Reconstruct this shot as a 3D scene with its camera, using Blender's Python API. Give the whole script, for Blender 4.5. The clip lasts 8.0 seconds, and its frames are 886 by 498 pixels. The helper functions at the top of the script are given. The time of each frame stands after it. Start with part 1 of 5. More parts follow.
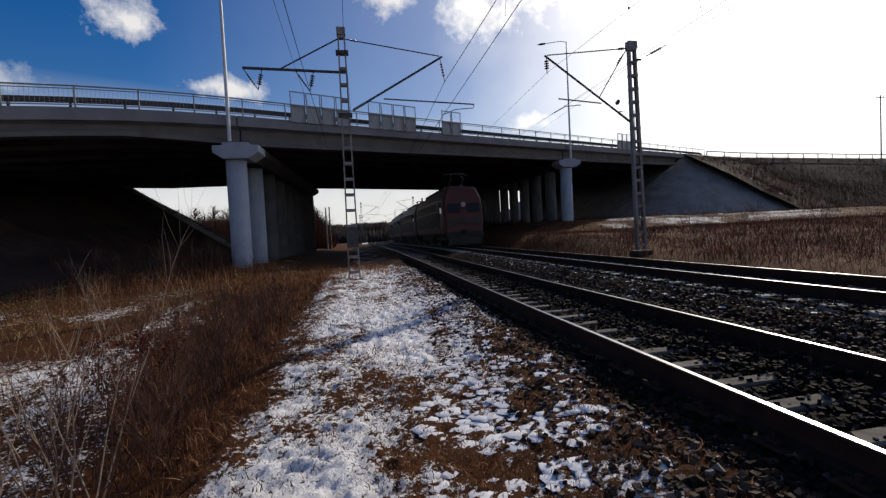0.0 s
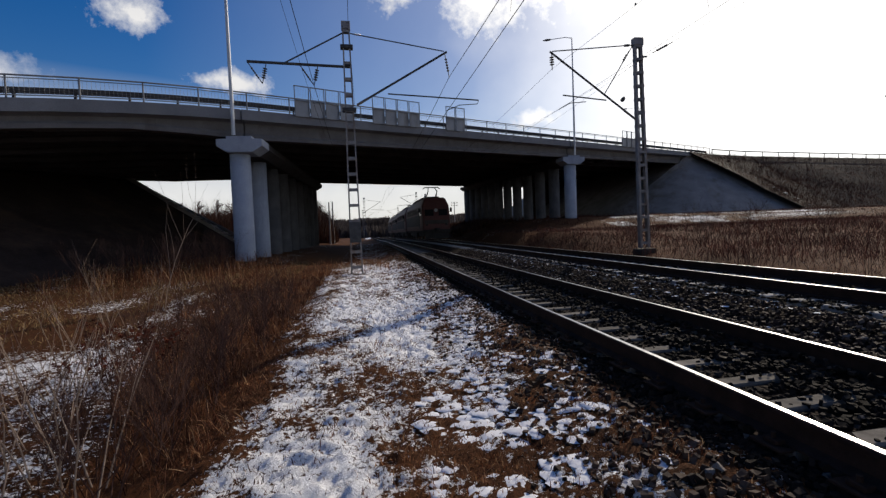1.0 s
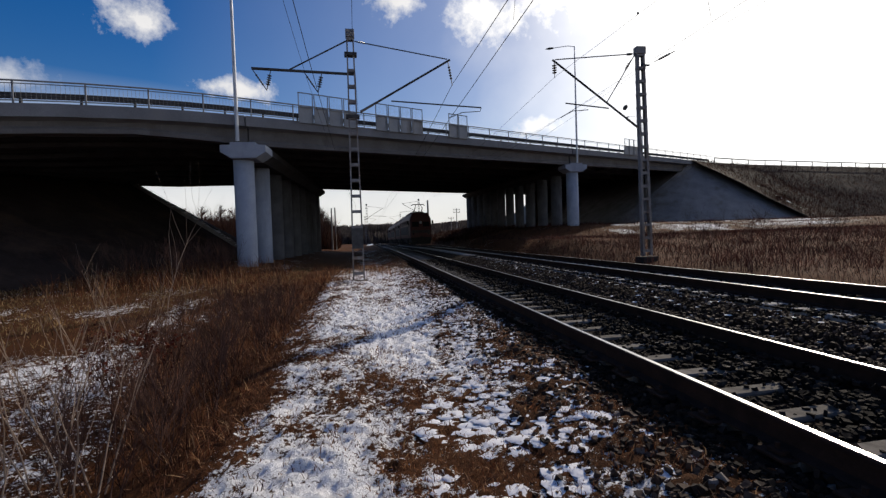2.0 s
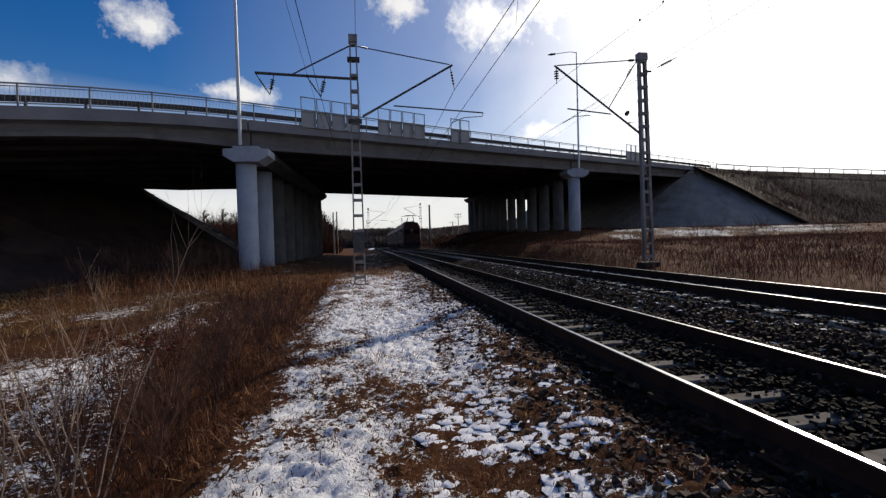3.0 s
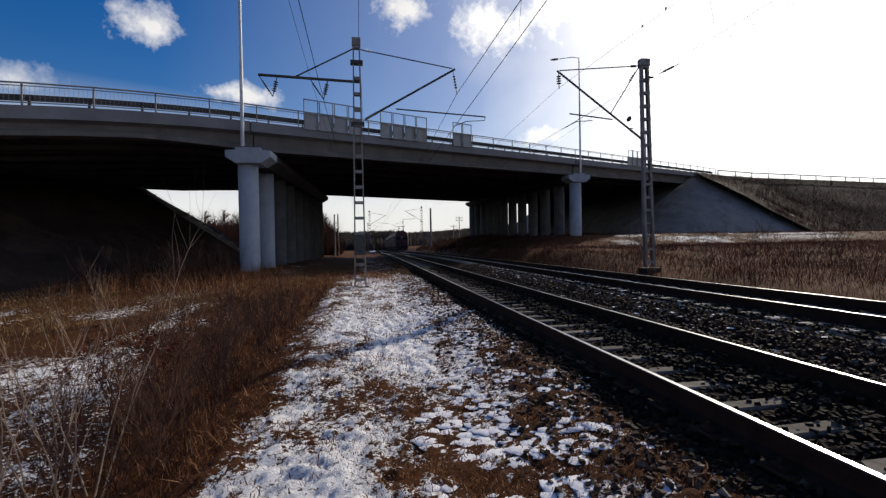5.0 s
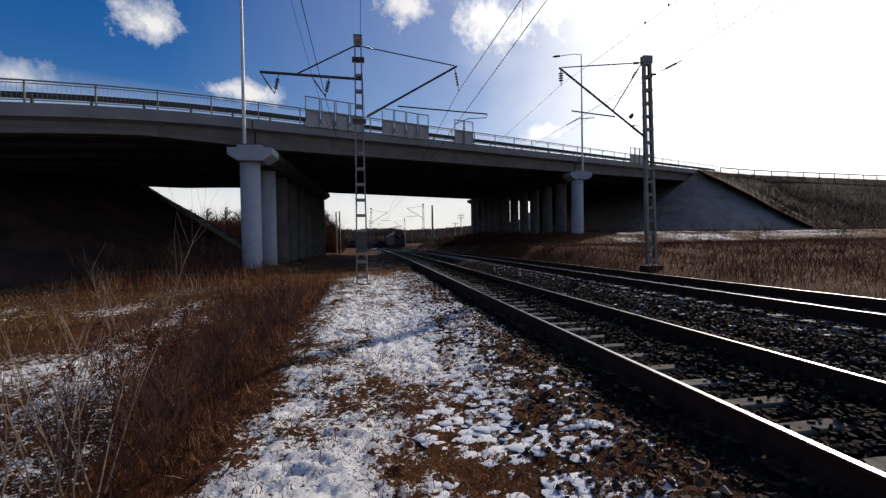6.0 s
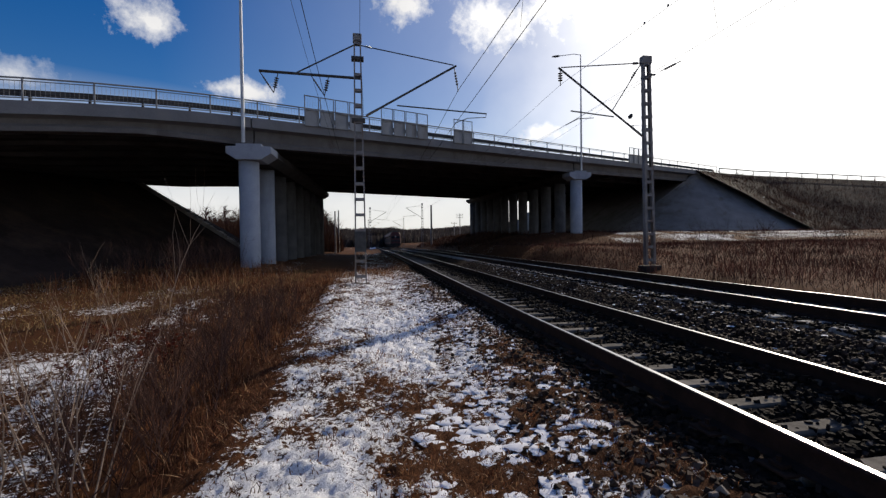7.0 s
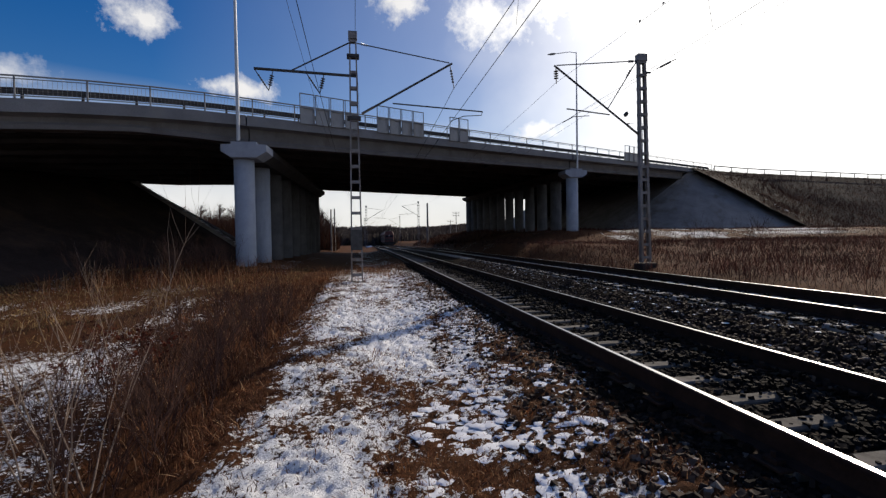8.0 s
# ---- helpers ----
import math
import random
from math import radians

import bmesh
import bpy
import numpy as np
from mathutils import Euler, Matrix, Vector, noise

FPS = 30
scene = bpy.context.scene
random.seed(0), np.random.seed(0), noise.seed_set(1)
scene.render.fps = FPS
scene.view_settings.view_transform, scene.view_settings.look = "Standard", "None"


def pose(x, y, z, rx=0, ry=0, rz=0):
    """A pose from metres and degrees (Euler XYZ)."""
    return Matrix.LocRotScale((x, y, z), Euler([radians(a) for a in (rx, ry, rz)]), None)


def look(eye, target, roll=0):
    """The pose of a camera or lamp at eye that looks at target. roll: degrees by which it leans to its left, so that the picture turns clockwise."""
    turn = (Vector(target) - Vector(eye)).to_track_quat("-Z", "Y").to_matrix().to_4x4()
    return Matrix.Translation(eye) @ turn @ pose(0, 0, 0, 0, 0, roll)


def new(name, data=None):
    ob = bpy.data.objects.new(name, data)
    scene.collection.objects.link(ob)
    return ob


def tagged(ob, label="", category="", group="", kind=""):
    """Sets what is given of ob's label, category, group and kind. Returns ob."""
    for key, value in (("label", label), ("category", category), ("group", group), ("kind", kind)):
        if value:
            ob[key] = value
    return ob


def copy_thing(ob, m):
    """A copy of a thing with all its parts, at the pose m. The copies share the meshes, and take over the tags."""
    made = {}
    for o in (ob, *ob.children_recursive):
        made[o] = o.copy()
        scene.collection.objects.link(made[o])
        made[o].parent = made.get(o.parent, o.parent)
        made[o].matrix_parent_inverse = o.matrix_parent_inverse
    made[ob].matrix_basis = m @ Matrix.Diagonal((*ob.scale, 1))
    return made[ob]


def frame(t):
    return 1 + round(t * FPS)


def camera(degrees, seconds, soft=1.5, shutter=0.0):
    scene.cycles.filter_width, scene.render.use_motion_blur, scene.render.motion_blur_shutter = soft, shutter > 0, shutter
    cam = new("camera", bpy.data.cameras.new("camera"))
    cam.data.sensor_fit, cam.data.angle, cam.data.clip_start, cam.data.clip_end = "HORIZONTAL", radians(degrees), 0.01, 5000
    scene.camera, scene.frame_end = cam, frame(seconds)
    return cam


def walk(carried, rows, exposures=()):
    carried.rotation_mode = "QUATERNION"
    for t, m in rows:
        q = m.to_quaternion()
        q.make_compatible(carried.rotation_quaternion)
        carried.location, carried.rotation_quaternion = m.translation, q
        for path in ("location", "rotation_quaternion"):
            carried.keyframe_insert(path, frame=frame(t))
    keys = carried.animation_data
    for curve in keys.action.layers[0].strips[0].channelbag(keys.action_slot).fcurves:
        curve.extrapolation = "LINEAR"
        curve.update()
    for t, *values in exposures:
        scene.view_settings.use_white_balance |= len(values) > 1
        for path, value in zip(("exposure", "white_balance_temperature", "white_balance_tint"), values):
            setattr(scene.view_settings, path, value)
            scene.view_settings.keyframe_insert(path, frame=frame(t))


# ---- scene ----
cam = camera(89.3, 8.0, soft=1.35)
EYE = (0.0, 0.0, 1.65)


def cam_pose(pitch, roll, yaw):
    return pose(*EYE, 90 + pitch, roll, yaw)


# seconds, pitch, roll, yaw of the hand-held camera, which stands in one place
walk(cam, [(t, cam_pose(p, r, y)) for t, p, r, y in (
    (0.0, -2.008, 2.845, -11.232), (0.5, -2.038, 2.427, -11.053), (1.0, -2.510, 2.231, -10.871),
    (1.5, -2.141, 2.042, -10.705), (3.0, -1.068, 1.580, -10.413), (3.5, -1.002, 1.349, -10.273),
    (4.0, -0.795, 1.200, -10.286), (4.5, -0.574, 0.976, -10.401), (6.0, -0.959, 0.910, -10.094),
    (6.5, -1.045, 0.746, -10.157), (7.0, -1.013, 0.738, -10.239), (7.5, -1.003, 0.821, -10.640),
    (8.0, -1.265, 0.877, -10.716))], exposures=((0.0, -0.60), (1.5, -0.57), (3.5, -0.50), (8.0, -0.52)))

# ---- light ----
SUN_AZ, SUN_EL = radians(51), radians(27)      # azimuth from the track's direction towards the right


def sky_world():
    w = bpy.data.worlds.new("sky")
    scene.world = w
    w.use_nodes = True
    nt = w.node_tree
    nt.nodes.clear()
    N, L = nt.nodes.new, nt.links.new

    def math_node(op, a, b=None, clamp=False):
        n = N("ShaderNodeMath")
        n.operation, n.use_clamp = op, clamp
        for i, v in enumerate((a, b)):
            if v is None:
                continue
            if isinstance(v, (int, float)):
                n.inputs[i].default_value = v
            else:
                L(v, n.inputs[i])
        return n.outputs[0]

    sky = N("ShaderNodeTexSky")
    sky.sky_type, sky.sun_disc = "NISHITA", False
    sky.sun_elevation, sky.sun_rotation = SUN_EL, SUN_AZ
    sky.air_density, sky.dust_density, sky.ozone_density = 1.0, 0.6, 1.6
    bg = N("ShaderNodeBackground")
    bg.inputs[1].default_value = SKY
    hs = N("ShaderNodeHueSaturation")
    hs.inputs["Saturation"].default_value = 1.55
    hs.inputs["Hue"].default_value = 0.515
    L(sky.outputs[0], hs.inputs["Color"])
    L(hs.outputs[0], bg.inputs[0])
    tc = N("ShaderNodeTexCoord")
    sep = N("ShaderNodeSeparateXYZ")
    L(tc.outputs["Generated"], sep.inputs[0])
    az = math_node("ARCTAN2", sep.outputs[0], sep.outputs[1])
    el = math_node("ARCSINE", sep.outputs[2])
    no = N("ShaderNodeTexNoise")
    no.inputs["Scale"].default_value, no.inputs["Detail"].default_value, no.inputs["Roughness"].default_value = 11, 7, 0.6
    L(tc.outputs["Generated"], no.inputs["Vector"])
    no2 = N("ShaderNodeTexNoise")
    no2.inputs["Scale"].default_value, no2.inputs["Detail"].default_value = 5, 4
    L(tc.outputs["Generated"], no2.inputs["Vector"])
    no3 = N("ShaderNodeTexNoise")
    no3.inputs["Scale"].default_value, no3.inputs["Detail"].default_value, no3.inputs["Roughness"].default_value = 26, 8, 0.65
    L(tc.outputs["Generated"], no3.inputs["Vector"])
    wob = math_node("ADD", math_node("MULTIPLY", math_node("SUBTRACT", no.outputs[0], 0.5), 3.0), math_node("MULTIPLY", math_node("SUBTRACT", no3.outputs[0], 0.5), 2.0))
    total = None
    # cumulus: azimuth, elevation, half widths, thickness
    for a, e, wa, we, dens in ((-0.392, 0.398, 0.062, 0.042, 1.0), (-0.225, 0.300, 0.085, 0.026, 1.0), (0.105, 0.478, 0.095, 0.046, 1.0),
                               (0.300, 0.446, 0.145, 0.064, 1.0), (0.470, 0.455, 0.16, 0.085, 1.0), (0.400, 0.228, 0.075, 0.034, 0.8),
                               (-0.585, 0.270, 0.080, 0.03, 0.55), (0.62, 0.36, 0.14, 0.10, 1.0),
                               (-1.3, 0.35, 0.3, 0.06, 0.9), (-2.2, 0.45, 0.35, 0.09, 0.9), (2.4, 0.4, 0.4, 0.08, 0.9), (3.0, 0.6, 0.3, 0.1, 0.9)):
        da = math_node("DIVIDE", math_node("SUBTRACT", az, a), wa)
        de = math_node("DIVIDE", math_node("SUBTRACT", el, e), we)
        r = math_node("SQRT", math_node("ADD", math_node("MULTIPLY", da, da), math_node("MULTIPLY", de, de)))
        m = math_node("MULTIPLY", math_node("ADD", math_node("MULTIPLY", math_node("SUBTRACT", 1.0, r), 1.3), wob), dens, True)
        total = m if total is None else math_node("MAXIMUM", total, m)
    # thin bright veil round the sun
    da = math_node("DIVIDE", math_node("SUBTRACT", az, SUN_AZ + 0.08), 0.75)
    de = math_node("DIVIDE", math_node("SUBTRACT", el, SUN_EL - 0.08), 0.75)
    r = math_node("SQRT", math_node("ADD", math_node("MULTIPLY", da, da), math_node("MULTIPLY", de, de)))
    veil = math_node("MULTIPLY", math_node("ADD", math_node("SUBTRACT", 1.12, r), math_node("MULTIPLY", math_node("SUBTRACT", no2.outputs[0], 0.5), 0.35)), 1.35, True)
    tail = math_node("MULTIPLY", math_node("SUBTRACT", 1.8, r), 0.36, True)
    # pale haze towards the horizon
    low = math_node("MULTIPLY", math_node("SUBTRACT", 0.30, el), 4.6, True)
    mask = math_node("MAXIMUM", math_node("MAXIMUM", total, math_node("MAXIMUM", veil, math_node("MULTIPLY", tail, 0.65))), math_node("MULTIPLY", low, 0.9))
    cloud = N("ShaderNodeBackground")
    ramp = N("ShaderNodeMix")
    ramp.data_type = "RGBA"
    ramp.inputs[6].default_value, ramp.inputs[7].default_value = (0.80, 0.80, 0.82, 1), (1.0, 0.98, 0.96, 1)
    L(math_node("ADD", math_node("MULTIPLY", no.outputs[0], 1.3), math_node("MULTIPLY", veil, 0.6), True), ramp.inputs[0])
    L(ramp.outputs[2], cloud.inputs[0])
    L(math_node("ADD", math_node("MULTIPLY", veil, 1.0), CLOUD), cloud.inputs[1])
    mix = N("ShaderNodeMixShader")
    L(mask, mix.inputs[0])
    L(bg.outputs[0], mix.inputs[1])
    L(cloud.outputs[0], mix.inputs[2])
    out = N("ShaderNodeOutputWorld")
    L(mix.outputs[0], out.inputs[0])


SKY, CLOUD = 0.128, 1.35
sky_world()
sun_data = bpy.data.lights.new("sun", "SUN")
sun_data.energy, sun_data.angle, sun_data.color = 5.0, radians(0.6), (1.0, 0.88, 0.72)
sun = new("sun", sun_data)
SUN_DIR = Vector((math.sin(SUN_AZ) * math.cos(SUN_EL), math.cos(SUN_AZ) * math.cos(SUN_EL), math.sin(SUN_EL)))
sun.matrix_world = look(SUN_DIR * 100, (0, 0, 0))

# ---- materials ----


def material(name, build):
    m = bpy.data.materials.new(name)
    m.use_nodes = True
    nt = m.node_tree
    build(nt, nt.nodes["Principled BSDF"])
    return m


def noise_tex(nt, scale, detail=5, rough=0.55, coords="Object", stretch=None, seed=0.0):
    tc = nt.nodes.new("ShaderNodeTexCoord")
    n = nt.nodes.new("ShaderNodeTexNoise")
    n.noise_dimensions = "4D"
    n.inputs["W"].default_value = seed
    n.inputs["Scale"].default_value, n.inputs["Detail"].default_value, n.inputs["Roughness"].default_value = scale, detail, rough
    src = tc.outputs[coords]
    if stretch:
        mp = nt.nodes.new("ShaderNodeMapping")
        mp.inputs["Scale"].default_value = stretch
        nt.links.new(src, mp.inputs[0])
        src = mp.outputs[0]
    nt.links.new(src, n.inputs["Vector"])
    return n.outputs[0]


def ramp_node(nt, fac, stops):
    r = nt.nodes.new("ShaderNodeValToRGB")
    e = r.color_ramp.elements
    while len(e) < len(stops):
        e.new(0.5)
    for k, (p, c) in zip(e, stops):
        k.position, k.color = p, (*c, 1) if len(c) == 3 else c
    nt.links.new(fac, r.inputs[0])
    return r.outputs[0]


def mixed(nt, fac, a, b, mode="MIX"):
    m = nt.nodes.new("ShaderNodeMix")
    m.data_type, m.blend_type = "RGBA", mode
    for i, v in ((0, fac), (6, a), (7, b)):
        if isinstance(v, (int, float)):
            m.inputs[i].default_value = v
        elif isinstance(v, tuple):
            m.inputs[i].default_value = (*v, 1)
        else:
            nt.links.new(v, m.inputs[i])
    return m.outputs[2]


def bumped(nt, bsdf, height, strength=0.5, distance=0.02):
    b = nt.nodes.new("ShaderNodeBump")
    b.inputs["Strength"].default_value, b.inputs["Distance"].default_value = strength, distance
    nt.links.new(height, b.inputs["Height"])
    nt.links.new(b.outputs[0], bsdf.inputs["Normal"])


def surface(name, dark, light, scale=3.0, fine=40.0, rough=0.8, metal=0.0, bump=0.3, bump_dist=0.01, coords="Object", stretch=None, random_tint=0.0, stain=None):
    """A worn surface: broad mottling between two colours, fine grain, bump, optional stains."""
    def build(nt, b):
        broad = noise_tex(nt, scale, 6, 0.6, coords, stretch)
        grain = noise_tex(nt, fine, 3, 0.6, coords, None, 3.0)
        col = ramp_node(nt, broad, [(0.3, dark), (0.7, light)])
        g = ramp_node(nt, grain, [(0.25, (0.72, 0.72, 0.72)), (0.75, (1.2, 1.2, 1.2))])
        col = mixed(nt, 0.7, col, g, "MULTIPLY")
        if stain:
            s = noise_tex(nt, scale * 0.7, 8, 0.7, coords, (1.0, 1.0, 0.25), 7.0)
            f = ramp_node(nt, s, [(0.52, (0, 0, 0)), (0.68, (1, 1, 1))])
            col = mixed(nt, f, col, stain)
        if random_tint:
            oi = nt.nodes.new("ShaderNodeObjectInfo")
            v = nt.nodes.new("ShaderNodeMapRange")
            v.inputs[3].default_value, v.inputs[4].default_value = 1 - random_tint, 1 + random_tint
            nt.links.new(oi.outputs["Random"], v.inputs[0])
            col = mixed(nt, 1.0, col, v.outputs[0], "MULTIPLY")
        nt.links.new(col, b.inputs["Base Color"])
        b.inputs["Roughness"].default_value, b.inputs["Metallic"].default_value = rough, metal
        if metal < 0.15:
            b.inputs["Specular IOR Level"].default_value = 0.12 if rough > 0.7 else 0.3
        if bump:
            bumped(nt, b, grain, bump, bump_dist)
    return material(name, build)


M_CONCRETE = surface("painted_concrete", (0.155, 0.157, 0.168), (0.225, 0.227, 0.238), 0.8, 25, 0.85, 0, 0.3, 0.01, stain=(0.20, 0.20, 0.20))
M_GIRDER = surface("weathered_girder_concrete", (0.105, 0.098, 0.095), (0.165, 0.155, 0.15), 0.8, 25, 0.88, 0, 0.3, 0.01, stain=(0.085, 0.075, 0.07))
# Lit copy of the pier concrete, for front columns and crosshead end
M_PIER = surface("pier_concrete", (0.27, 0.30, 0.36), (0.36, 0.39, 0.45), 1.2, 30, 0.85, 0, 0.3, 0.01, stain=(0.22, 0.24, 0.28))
# Shaded copy for the rear columns: the deck's shade is in the colour
M_PIER_SHADED = surface("shaded_pier_concrete", (0.075, 0.075, 0.08), (0.125, 0.125, 0.13), 1.2, 30, 0.9, 0, 0.3, 0.01, stain=(0.05, 0.047, 0.045))
# Shaded copy of the deck concrete: darkness under the bridge put into the colour
M_UNDER = surface("shaded_concrete", (0.045, 0.042, 0.042), (0.08, 0.076, 0.075), 0.6, 20, 0.9, 0, 0.3, 0.01)
M_RAILING = surface("galvanised_steel", (0.17, 0.18, 0.19), (0.26, 0.27, 0.29), 2, 60, 0.65, 0.1, 0.1, 0.002)
M_PANEL = surface("grey_painted_sheet", (0.24, 0.25, 0.26), (0.32, 0.33, 0.34), 1.5, 50, 0.6, 0.2, 0.1, 0.003, stain=(0.20, 0.17, 0.14))
M_MAST = surface("weathered_mast_steel", (0.16, 0.15, 0.15), (0.26, 0.25, 0.25), 3, 50, 0.65, 0.3, 0.2, 0.003, stain=(0.13, 0.08, 0.05))
M_FITTING = surface("dark_fittings", (0.045, 0.045, 0.048), (0.09, 0.09, 0.09), 5, 60, 0.75, 0.1, 0.1, 0.002)
M_WIRE = surface("wire_copper_black", (0.02, 0.02, 0.02), (0.04, 0.038, 0.036), 5, 60, 0.85, 0.0, 0.0)
M_PORCELAIN = surface("porcelain", (0.10, 0.09, 0.08), (0.20, 0.18, 0.16), 6, 60, 0.25, 0.0, 0.0)
M_LAMP_POLE = surface("zinc_pole", (0.38, 0.40, 0.43), (0.50, 0.52, 0.55), 1, 60, 0.5, 0.4, 0.1, 0.002)
M_RAIL_SIDE = surface("rusty_rail", (0.018, 0.011, 0.009), (0.045, 0.025, 0.018), 6, 70, 0.85, 0.1, 0.4, 0.003)
M_RAIL_TOP = surface("polished_rail", (0.50, 0.49, 0.48), (0.62, 0.61, 0.60), 3, 90, 0.30, 1.0, 0.05, 0.001)
M_SLEEPER = surface("concrete_sleeper", (0.09, 0.08, 0.07), (0.20, 0.18, 0.16), 3, 45, 0.9, 0, 0.5, 0.006, random_tint=0.25, stain=(0.035, 0.028, 0.022))
# Paler second-track copy: sun and snow on sleeper ends put into the colour
M_SLEEPER_PALE = surface("pale_sunlit_sleeper", (0.22, 0.21, 0.20), (0.42, 0.41, 0.40), 4, 45, 0.9, 0, 0.5, 0.006, random_tint=0.3, stain=(0.10, 0.09, 0.08))
M_LOCO = surface("loco_red_paint", (0.06, 0.018, 0.016), (0.09, 0.027, 0.023), 1.0, 40, 0.6, 0, 0.1, 0.002, stain=(0.06, 0.035, 0.03))
M_LOCO_GREY = surface("loco_grey_paint", (0.042, 0.036, 0.035), (0.07, 0.062, 0.06), 1.0, 40, 0.75, 0, 0.1, 0.002, stain=(0.05, 0.045, 0.04))
M_LOCO_DARK = surface("loco_underframe", (0.025, 0.024, 0.023), (0.05, 0.045, 0.04), 2, 40, 0.8, 0.1, 0.3, 0.004)


def glass_build(nt, b):
    b.inputs["Base Color"].default_value = (0.015, 0.015, 0.016, 1)
    b.inputs["Roughness"].default_value = 0.18
    b.inputs["Specular IOR Level"].default_value = 0.2


M_GLASS = material("cab_glass", glass_build)

SNOW = (0.88, 0.87, 0.87)


def ground_build(nt, b):
    """Dry grass and soil under broken, trodden snow; the snow thins out by large patches."""
    big = noise_tex(nt, 0.55, 4, 0.5, "Object", None, 1.0)
    mid = noise_tex(nt, 5.0, 8, 0.68, "Object", None, 2.0)
    fine = noise_tex(nt, 46.0, 6, 0.75, "Object", None, 3.0)
    straw = noise_tex(nt, 60.0, 4, 0.7, "Object", (1.0, 0.18, 1.0), 4.0)
    soil = ramp_node(nt, fine, [(0.25, (0.010, 0.005, 0.003)), (0.5, (0.060, 0.024, 0.011)), (0.78, (0.19, 0.080, 0.034))])
    soil2 = ramp_node(nt, straw, [(0.32, (0.014, 0.006, 0.003)), (0.72, (0.21, 0.095, 0.040))])
    soil = mixed(nt, 0.45, soil, soil2)
    at = nt.nodes.new("ShaderNodeAttribute")
    at.attribute_name = "snow"
    s = nt.nodes.new("ShaderNodeMath")
    s.operation = "MULTIPLY_ADD"
    nt.links.new(at.outputs["Fac"], s.inputs[0])
    s.inputs[1].default_value = 1.0
    w = nt.nodes.new("ShaderNodeMath")
    w.operation = "MULTIPLY_ADD"
    nt.links.new(mid, w.inputs[0])
    w.inputs[1].default_value, w.inputs[2].default_value = 1.45, -0.77
    w2 = nt.nodes.new("ShaderNodeMath")
    w2.operation = "MULTIPLY_ADD"
    nt.links.new(fine, w2.inputs[0])
    w2.inputs[1].default_value = 1.6
    nt.links.new(w.outputs[0], w2.inputs[2])
    crust = noise_tex(nt, 15.0, 5, 0.6, "Object", (1.0, 1.3, 1.0), 6.0)
    w3 = nt.nodes.new("ShaderNodeMath")
    w3.operation = "MULTIPLY_ADD"
    nt.links.new(crust, w3.inputs[0])
    w3.inputs[1].default_value = 1.7
    w4 = nt.nodes.new("ShaderNodeMath")
    w4.operation = "ADD"
    nt.links.new(w2.outputs[0], w4.inputs[0])
    w4.inputs[1].default_value = -0.775 - 0.85
    nt.links.new(w4.outputs[0], w3.inputs[2])
    nt.links.new(w3.outputs[0], s.inputs[2])
    m = ramp_node(nt, s.outputs[0], [(0.48, (0, 0, 0)), (0.54, (1, 1, 1))])
    snow = ramp_node(nt, fine, [(0.2, (0.70, 0.70, 0.73)), (0.6, SNOW)])
    tint = ramp_node(nt, big, [(0.3, (0.75, 0.72, 0.7)), (0.7, (1.25, 1.15, 1.0))])
    soil = mixed(nt, 0.8, soil, tint, "MULTIPLY")
    nt.links.new(mixed(nt, m, soil, snow), b.inputs["Base Color"])
    b.inputs["Roughness"].default_value = 0.9
    b.inputs["Specular IOR Level"].default_value = 0.06
    h = nt.nodes.new("ShaderNodeMath")
    h.operation = "MULTIPLY_ADD"
    nt.links.new(m, h.inputs[0])
    h.inputs[1].default_value = 0.8
    nt.links.new(fine, h.inputs[2])
    bumped(nt, b, h.outputs[0], 0.8, 0.035)


M_GROUND = material("snowy_dry_ground", ground_build)


def ballast_build(nt, b):
    fine = noise_tex(nt, 22.0, 4, 0.7)
    big = noise_tex(nt, 0.8, 4, 0.6, "Object", None, 5.0)
    vor = nt.nodes.new("ShaderNodeTexVoronoi")
    vor.inputs["Scale"].default_value = 24
    tc = nt.nodes.new("ShaderNodeTexCoord")
    nt.links.new(tc.outputs["Object"], vor.inputs["Vector"])
    col = ramp_node(nt, vor.outputs["Color"], [(0.1, (0.008, 0.006, 0.005)), (0.9, (0.030, 0.020, 0.016))])
    col = mixed(nt, 0.7, col, ramp_node(nt, big, [(0.35, (0.7, 0.7, 0.7)), (0.7, (1.4, 1.3, 1.2))]), "MULTIPLY")
    nt.links.new(col, b.inputs["Base Color"])
    b.inputs["Roughness"].default_value = 0.9
    b.inputs["Specular IOR Level"].default_value = 0.05
    bumped(nt, b, vor.outputs["Distance"], 0.9, 0.05)


M_BALLAST = material("dark_ballast", ballast_build)


def stones_build(nt, b):
    g = nt.nodes.new("ShaderNodeNewGeometry")
    col = ramp_node(nt, g.outputs["Random Per Island"], [(0.0, (0.015, 0.008, 0.006)), (0.6, (0.055, 0.033, 0.023)), (0.93, (0.09, 0.060, 0.045)), (1.0, (0.22, 0.19, 0.17))])
    grain = noise_tex(nt, 60, 3)
    nt.links.new(mixed(nt, 0.5, col, ramp_node(nt, grain, [(0.3, (0.6, 0.6, 0.6)), (0.7, (1.3, 1.3, 1.3))]), "MULTIPLY"), b.inputs["Base Color"])
    b.inputs["Roughness"].default_value = 0.8
    b.inputs["Specular IOR Level"].default_value = 0.16
    bumped(nt, b, grain, 0.4, 0.004)


M_STONES = material("crushed_stone", stones_build)


